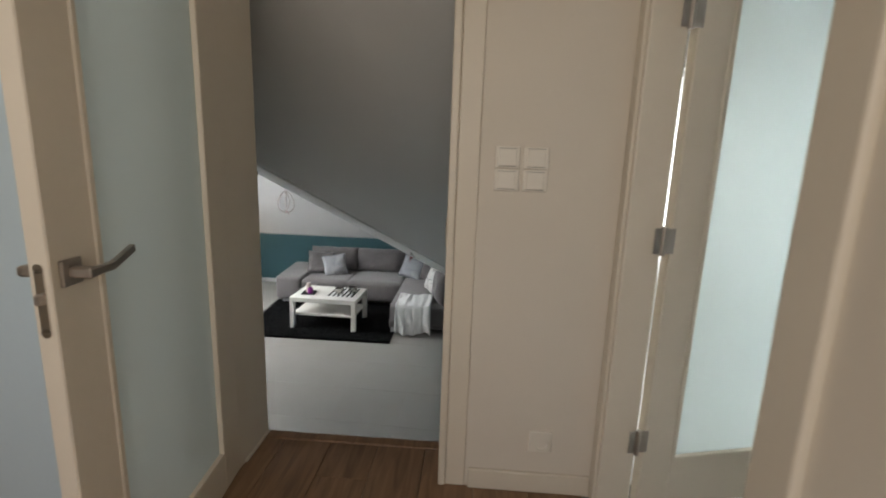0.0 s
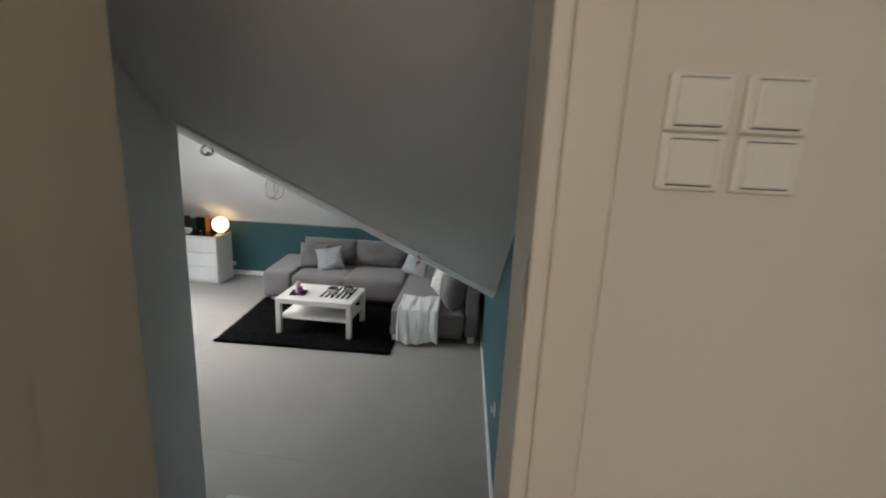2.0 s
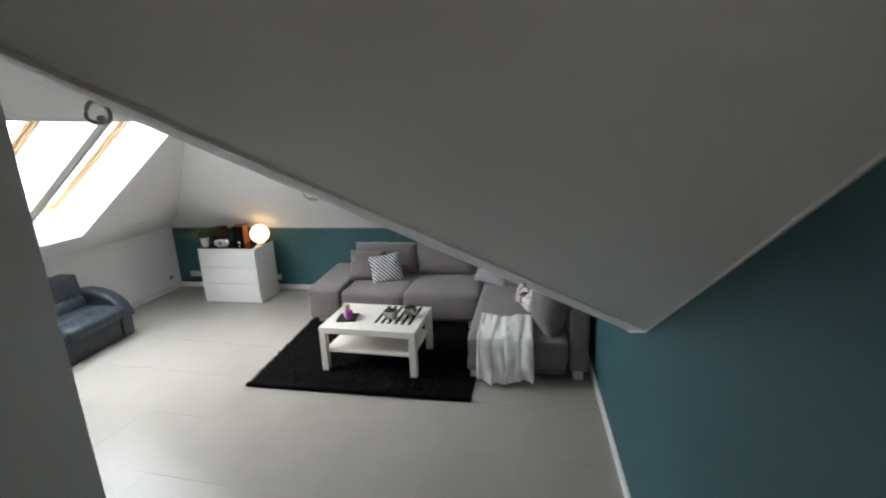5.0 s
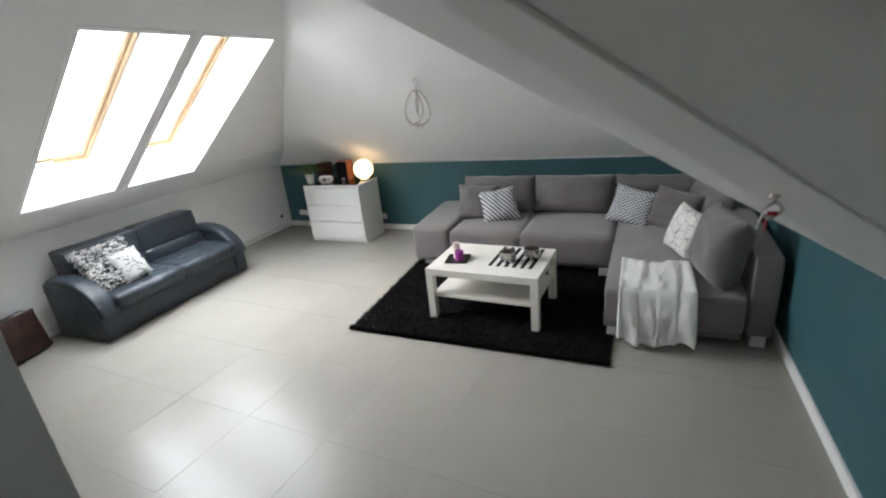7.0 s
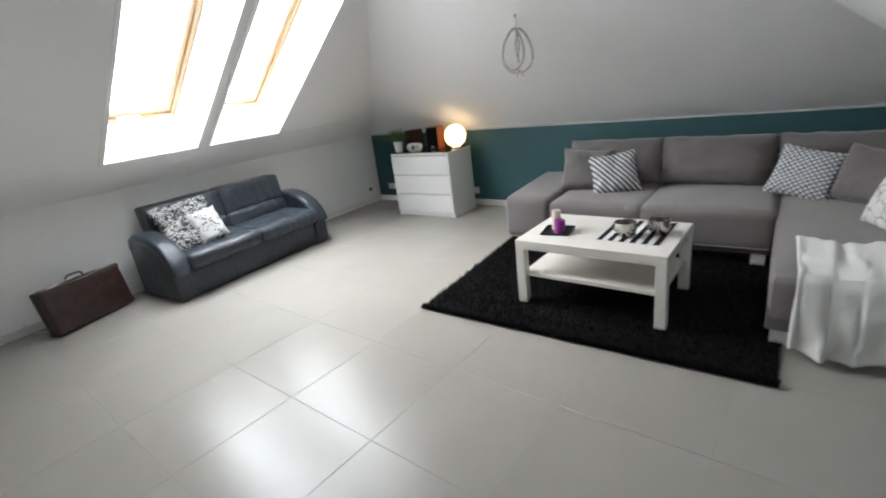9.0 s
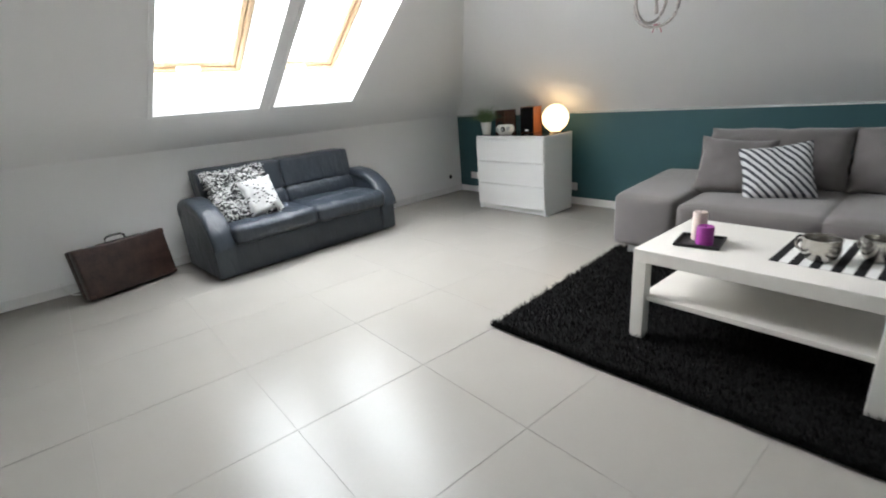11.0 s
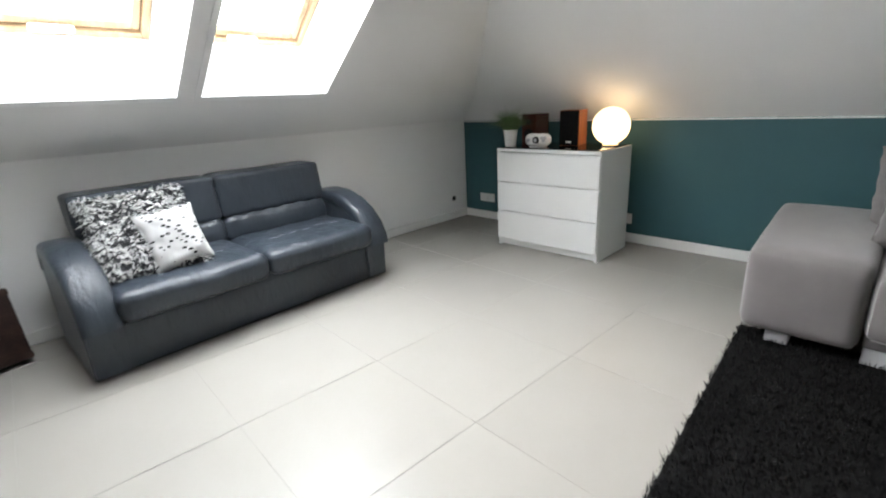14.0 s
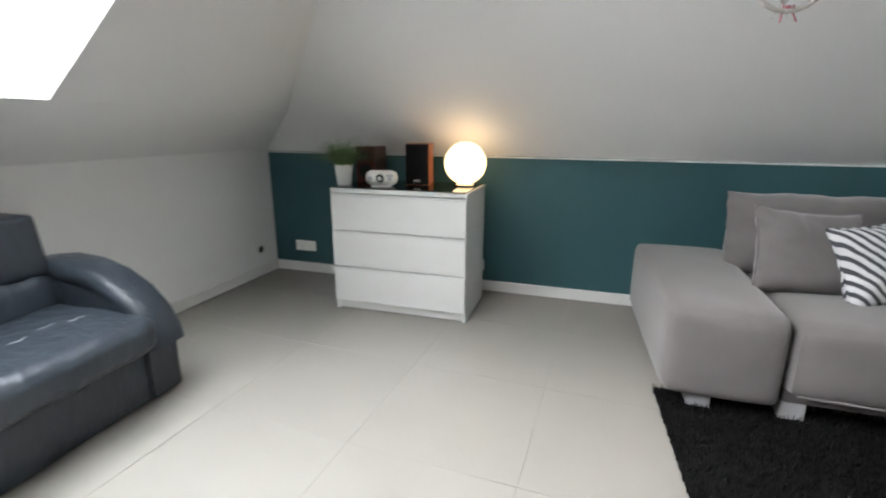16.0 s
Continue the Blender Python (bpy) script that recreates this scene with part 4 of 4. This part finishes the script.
# globe lamp
gl = thing("globe_lamp", pose(-4.035, 8.055, ZT), "lit round white glass globe lamp on a small base", "table lamp")
bm = bmesh.new()
lathe(bm, [(0.0, 0.0), (0.06, 0.0), (0.062, 0.008), (0.05, 0.018), (0.0, 0.018)], 32)
part("base", bm, CHROME, gl, smooth=True)
bm = bmesh.new()
bmesh.ops.create_uvsphere(bm, u_segments=40, v_segments=24, radius=0.130, matrix=Matrix.Translation((0, 0, 0.140)))
part("globe", bm, glow_material("lit_opal_glass", (1.0, 0.72, 0.40), LAMP_E), gl, "glowing warm white globe", smooth=True)

# ---- leather sofa ----
ls = thing("leather_sofa", pose(-4.97, 5.81, 0, 0, 0, 2.0), "slate blue leather two seat sofa below the roof windows", "sofa")
HL = 0.85
part("base", boxes((-0.62, 0.0, -HL + 0.12, HL - 0.12, 0.015, 0.29), bevel=0.012, seg=2), LEATHER, ls, smooth=True)
part("plinth", boxes((-0.60, -0.03, -HL + 0.03, HL - 0.03, 0.0, 0.02)), DARK, ls)
PALE = material("pale_leather_crease", (0.42, 0.43, 0.44), 0.4, var=0.4, scale=30)
for s in (-1, 1):
    y0, y1 = sorted((s * 0.002, s * (HL - 0.13)))
    sc_ = soft_box(-0.50, 0.10, y0, y1, 0.262, 0.415, r=0.05, puff=0.010, seed=s * 2.0, cuts=30)
    for v in sc_.verts:
        rid = max(0.0, 1 - abs(noise.noise((v.co.x * 5 + s * 9, v.co.y * 13, 2.0))) * 7)
        top = max(0.0, min(1.0, (v.co.z - 0.34) / 0.05))
        v.co.z += top * (0.007 * rid * (0.4 + v.co.x + 0.5) - 0.045 * max(0, v.co.x + 0.12)) + 0.005 * noise.noise((v.co.x * 9, v.co.y * 9, s * 3.0))
        v.co.x += 0.007 * noise.noise((v.co.y * 18, v.co.z * 6, s * 4.0))
    seat = part("seat_cushion", sc_, LEATHER, ls, smooth=True)
    # thin pale creases along the seat
    for k in range(6):
        ya = y0 + 0.10 + 0.085 * k + 0.02 * math.sin(k * 5.1 + s)
        xa = -0.145 + 0.012 * math.sin(k * 2.3 + s * 2)
        bm = bmesh.new()
        pts = []
        for q in range(6):
            yq, xq = ya + 0.011 * q, xa + 0.006 * math.sin(q * 1.7 + k)
            hit = max((v.co.z for v in seat.data.vertices if abs(v.co.x - xq) < 0.018 and abs(v.co.y - yq) < 0.022), default=0.41)
            pts.append((xq, yq, hit - 0.0005))
        tube(bm, pts, 0.0018 + 0.0008 * (k % 2), 5)
        part("worn_crease", bm, PALE, ls, "pale crease along the leather seat", smooth=True)
    bk = soft_box(-0.64, -0.42, y0, y1, 0.38, 0.548, r=0.045, puff=0.014, seed=s * 5.0, cuts=24)
    bt = soft_box(-0.65, -0.44, y0, y1, 0.535, 0.792, r=0.022, puff=0.008, seed=s * 7.0, cuts=24)
    for q in (bk, bt):
        for v in q.verts:
            fold = max(0.0, 1 - abs(noise.noise((v.co.y * 16 + s * 3, v.co.z * 3.5, 6.0))) * 6)
            v.co.x += -0.14 * (v.co.z - 0.4) + 0.03 + 0.007 * fold * (1 if q is bt else 0.6)
            if q is bk and v.co.z > 0.475:
                pull = (v.co.z - 0.475) / 0.075
                v.co.x -= pull * 0.013 * (0.5 + 0.5 * math.cos(v.co.y * 54))
                v.co.z -= pull * 0.006 * (0.5 + 0.5 * math.cos(v.co.y * 54))
    part("lumbar_cushion", bk, LEATHER, ls, smooth=True)
    part("headrest_cushion", bt, LEATHER, ls, smooth=True)
    # arched armrest: a padded band swept from the back over to the front
    bm = bmesh.new()
    prof = [(-0.68, 0.46), (-0.64, 0.545), (-0.56, 0.585), (-0.44, 0.60), (-0.30, 0.59), (-0.17, 0.55), (-0.06, 0.485), (0.02, 0.40), (0.065, 0.31), (0.075, 0.255)]
    rings = []
    last = len(prof) - 1
    for i, (x, z) in enumerate(prof):
        dxn, dzn = prof[min(i + 1, last)][0] - prof[max(i - 1, 0)][0], prof[min(i + 1, last)][1] - prof[max(i - 1, 0)][1]
        ln2 = math.hypot(dxn, dzn)
        nxn, nzn = -dzn / ln2, dxn / ln2
        ring = []
        for k in range(20):
            a = 2 * math.pi * k / 20
            ca, sa_ = math.cos(a), math.sin(a)
            ca, sa_ = math.copysign(abs(ca) ** 0.55, ca), math.copysign(abs(sa_) ** 0.55, sa_)
            off = 0.05 * sa_ - 0.05
            ring.append(bm.verts.new((x + nxn * off, s * (HL - 0.062) + 0.085 * ca, z + nzn * off)))
        rings.append(ring)
    for a, b in zip(rings, rings[1:]):
        for k in range(20):
            bm.faces.new((a[k], a[(k + 1) % 20], b[(k + 1) % 20], b[k]))
    bm.faces.new(rings[0])
    bm.faces.new(rings[-1][::-1])
    part("armrest", bm, LEATHER, ls, "arched leather armrest", smooth=True)
    out = [(-0.66, 0.015), (0.012, 0.015), (0.02, 0.26), (-0.02, 0.34), (-0.10, 0.43), (-0.22, 0.49), (-0.44, 0.53), (-0.60, 0.50), (-0.66, 0.42)]
    bm = bmesh.new()
    ya, yb = s * (HL - 0.140), s * (HL + 0.016)
    prism(bm, [(x, ya, z) for x, z in out], (0, yb - ya, 0))
    bmesh.ops.bevel(bm, geom=bm.edges[:], offset=0.008, segments=2, affect="EDGES")
    part("arm_panel", bm, LEATHER, ls)

FURM = material("grey_white_fur", (0.22, 0.22, 0.22), 0.95, var=0.6, scale=26, fine=120, spec=0.2)
fur = cushion("fur_cushion", pose(-5.02, 5.31, 0.40, -40, -3, 84), 0.49, 0.50, 0.14, FURM, "shaggy grey and white fur cushion on the leather sofa", "cushion", seed=1.4, seam=False)
src = fur.children[0].data
rg = random.Random(8)
FURS = [material("white_tuft", (0.80, 0.80, 0.78), 0.95, var=0.15), material("grey_tuft", (0.045, 0.045, 0.048), 0.95, var=0.3)]
bm = bmesh.new()
faces = [p for p in src.polygons]
for k in range(9500):
    p = rg.choice(faces)
    a, b = rg.random(), rg.random()
    c = [src.vertices[i].co for i in p.vertices]
    q = c[0].lerp(c[1], a).lerp(c[3].lerp(c[2], a), b)
    nrm = p.normal.copy()
    if nrm.y * q.y < 0:
        nrm.negate()
    q = q + nrm * 0.002
    d = (nrm * 0.6 + Vector((rg.uniform(-0.6, 0.6), rg.uniform(-0.3, 0.3), -0.6 + rg.uniform(-0.5, 0.5)))).normalized() * rg.uniform(0.018, 0.036)
    sd_ = d.cross(nrm).normalized() * 0.0055 if d.cross(nrm).length > 1e-5 else Vector((0.0035, 0, 0))
    f = bm.faces.new((bm.verts.new(q - sd_), bm.verts.new(q + sd_), bm.verts.new(q + d)))
    f.material_index = 1 if noise.noise(Vector((q.x * 62 + 4 * noise.noise(Vector((q.x * 14, q.z * 14, 0))), q.y * 10, q.z * 74))) > 0.03 else 0
tagged(part("fur_surface", bm, FURS, fur, "grey and white tufts"), kind="stuff")
DOTS = patterned("white_with_black_dashes", (0.50, 0.50, 0.49), (0.015, 0.015, 0.015), "dots", 38)
cushion("throw_pillow", pose(-5.00, 5.44, 0.425, -27, -4, 93), 0.275, 0.31, 0.12, DOTS, "white throw pillow with black dashes", "pillow", seed=3.9)

# ---- suitcase ----
case = thing("suitcase", pose(-5.375, 4.48, 0.024, 0, 0, 106) @ pose(0, 0, 0, -9, 0, 0), "worn dark brown vintage suitcase leaning back on the floor", "suitcase")
part("shell", boxes((-0.315, 0.315, 0.0, 0.085, 0.0, 0.37), bevel=0.016, seg=3), BROWN, case, smooth=True)
part("lid", boxes((-0.315, 0.315, 0.087, 0.16, 0.0, 0.37), bevel=0.016, seg=3), BROWN, case, smooth=True)
part("rim", boxes((-0.312, 0.312, 0.078, 0.094, 0.003, 0.367), bevel=0.003), DARK, case)
CORNER = material("rubbed_brown_leather", (0.052, 0.028, 0.020), 0.55, var=0.4, scale=30)
for sx in (-1, 1):
    for sz in (0, 1):
        xa = sx * 0.318
        za = 0.372 if sz else -0.001
        part("corner_patch", boxes((xa, xa - sx * 0.045, -0.003, 0.03, za, za - (0.04 if sz else -0.04)), bevel=0.012, seg=2), CORNER, case, "rubbed leather corner", smooth=True)
    lt = part("latch", boxes((sx * 0.20 - 0.035, sx * 0.20 + 0.035, 0.018, 0.056, 0.366, 0.3755), bevel=0.002), SILVER, case, "metal latch")
    part("latch_tongue", boxes((sx * 0.20 - 0.012, sx * 0.20 + 0.012, -0.003, 0.03, 0.3725, 0.3795), bevel=0.002), SILVER, lt)
bm = bmesh.new()
tube(bm, [(-0.07, 0.085, 0.368), (-0.066, 0.085, 0.395), (-0.045, 0.085, 0.407), (0.0, 0.085, 0.41), (0.045, 0.085, 0.407), (0.066, 0.085, 0.395), (0.07, 0.085, 0.368)], 0.008, 8)
part("handle", bm, DARK, case, "dark bent carrying handle", smooth=True)

# ---- hanging ornaments ----
TWIG = material("pale_twig", (0.52, 0.48, 0.45), 0.8, var=0.3, scale=40)
RED = material("red_ribbon", (0.42, 0.04, 0.07), 0.7, var=0.2, scale=40)


def dream_catcher(m, hoops, label, ribbon, drop, ribbons=4):
    d = thing("dream_catcher", m, label, "ornament", "hanging wreaths")
    bm = bmesh.new()
    tube(bm, [(0, 0, 0), (0.004, 0, -drop * 0.5), (0, 0, -drop)], 0.003, 6)
    part("cord", bm, TWIG, d)
    bm = bmesh.new()
    cylinder(bm, 0.012, 0.008, -0.012, 0.006, 12)
    part("hook", bm, STEEL, d, smooth=True)
    for rx, rz, ry_, turn in hoops:
        bm = bmesh.new()
        tube(bm, [(rx * math.sin(a) * (1 - 0.25 * math.cos(a)), 0.006 * math.sin(3 * a), -drop - rz + rz * math.cos(a)) for a in [2 * math.pi * k / 28 for k in range(28)]], min(0.0085, 0.2 * rx), 8, closed=True)
        part("hoop", bm, TWIG, d, "pale bent twig hoop", smooth=True, at=pose(0, 0, 0, 0, ry_, turn))
    zb = -drop - 2 * hoops[0][1]
    for k in range(ribbons):
        bm = bmesh.new()
        tube(bm, [(0.015 * (k - 1.5), 0, zb + 0.02), (0.018 * (k - 1.5), 0.006, zb - 0.005), (0.026 * (k - 1.5), 0, zb - 0.022 - 0.01 * (k % 2))], 0.0032, 6)
        part("ribbon", bm, ribbon if k % 2 else WOOL, d, smooth=True)
    bm = bmesh.new()
    bmesh.ops.create_icosphere(bm, subdivisions=2, radius=0.009, matrix=Matrix.Translation((0.006, 0, zb + 0.012)) @ Matrix.Diagonal((1.3, 0.7, 0.8, 1)))
    part("bow", bm, ribbon, d, smooth=True)
    return d


PINK = material("pink_ribbon", (0.55, 0.22, 0.26), 0.7, var=0.2, scale=40)
dream_catcher(pose(-2.715, 7.18, z_far(7.18) - 0.005, 0, 0, 12), [(0.125, 0.17, 0, 0), (0.10, 0.16, 8, 50), (0.085, 0.13, -12, 100)], "pale twig wreath with pink ribbons hanging from the slope", PINK, 0.10)
dream_catcher(pose(-1.39, 3.34, 2.43, 0, 0, 30), [(0.028, 0.028, 0, 0)], "small pale twig wreath hanging from the roof valley", TWIG, 0.07, 0)
dream_catcher(pose(-0.29, 4.22, 1.588, 0, 0, 30), [(0.022, 0.024, 0, 0)], "small twig wreath with red ribbons hanging from the valley", RED, 0.02, 2)

# white cable by the knee wall
bm = bmesh.new()
tube(bm, [(-5.695, 4.05, 0.10), (-5.66, 4.06, 0.05), (-5.62, 4.10, 0.012), (-5.55, 4.2, 0.006), (-5.5, 4.3, 0.006), (-5.55, 4.45, 0.006)], 0.0045, 8)
cab = obj("cable", bm, PLASTIC, smooth=True)
tagged(cab, "white cable lying along the knee wall", "cable")

# ---- floor pieces ----
TS = 0.6405
base_tile = boxes((-TS / 2 + 0.0013, TS / 2 - 0.0013, -TS / 2 + 0.0013, TS / 2 - 0.0013, -0.012, 0.0), bevel=0.0005)
tile_me = None
rot = pose(-2.893, 4.561, 0, 0, 0, -2.8)
for i in range(-6, 7):
    for j in range(-4, 8):
        c = rot @ Vector(((i + 0.5) * TS, (j + 0.5) * TS, 0))
        if not (XL - 0.3 < c.x < XR + 0.35 and YB - 0.35 < c.y < YF + 0.3):
            continue
        if tile_me is None:
            t0 = part("tile", base_tile, TILE, floor)
            tile_me = t0.data
        else:
            t0 = new("tile", tile_me)
            t0.parent = floor
        t0.matrix_basis = Matrix.Translation(c) @ pose(0, 0, 0, 0, 0, -2.8 + 90 * ((i * 3 + j) % 4))
plank_me = None
for i in range(16):
    for j in range(4):
        xp = -2.38 + 0.2 * i
        yp = -1.38 + j * 1.2 - 0.4 * (i % 3)
        y_end = min(yp + 1.198, 1.63)
        y_beg = max(yp, -1.40)
        if y_end - y_beg < 0.1:
            continue
        p = part("plank", boxes((-0.0992, 0.0992, y_beg, y_end, -0.012, 0.0), bevel=0.0015), OAK, floor_hall)
        p.matrix_basis = Matrix.Translation((xp, 0, HALL))
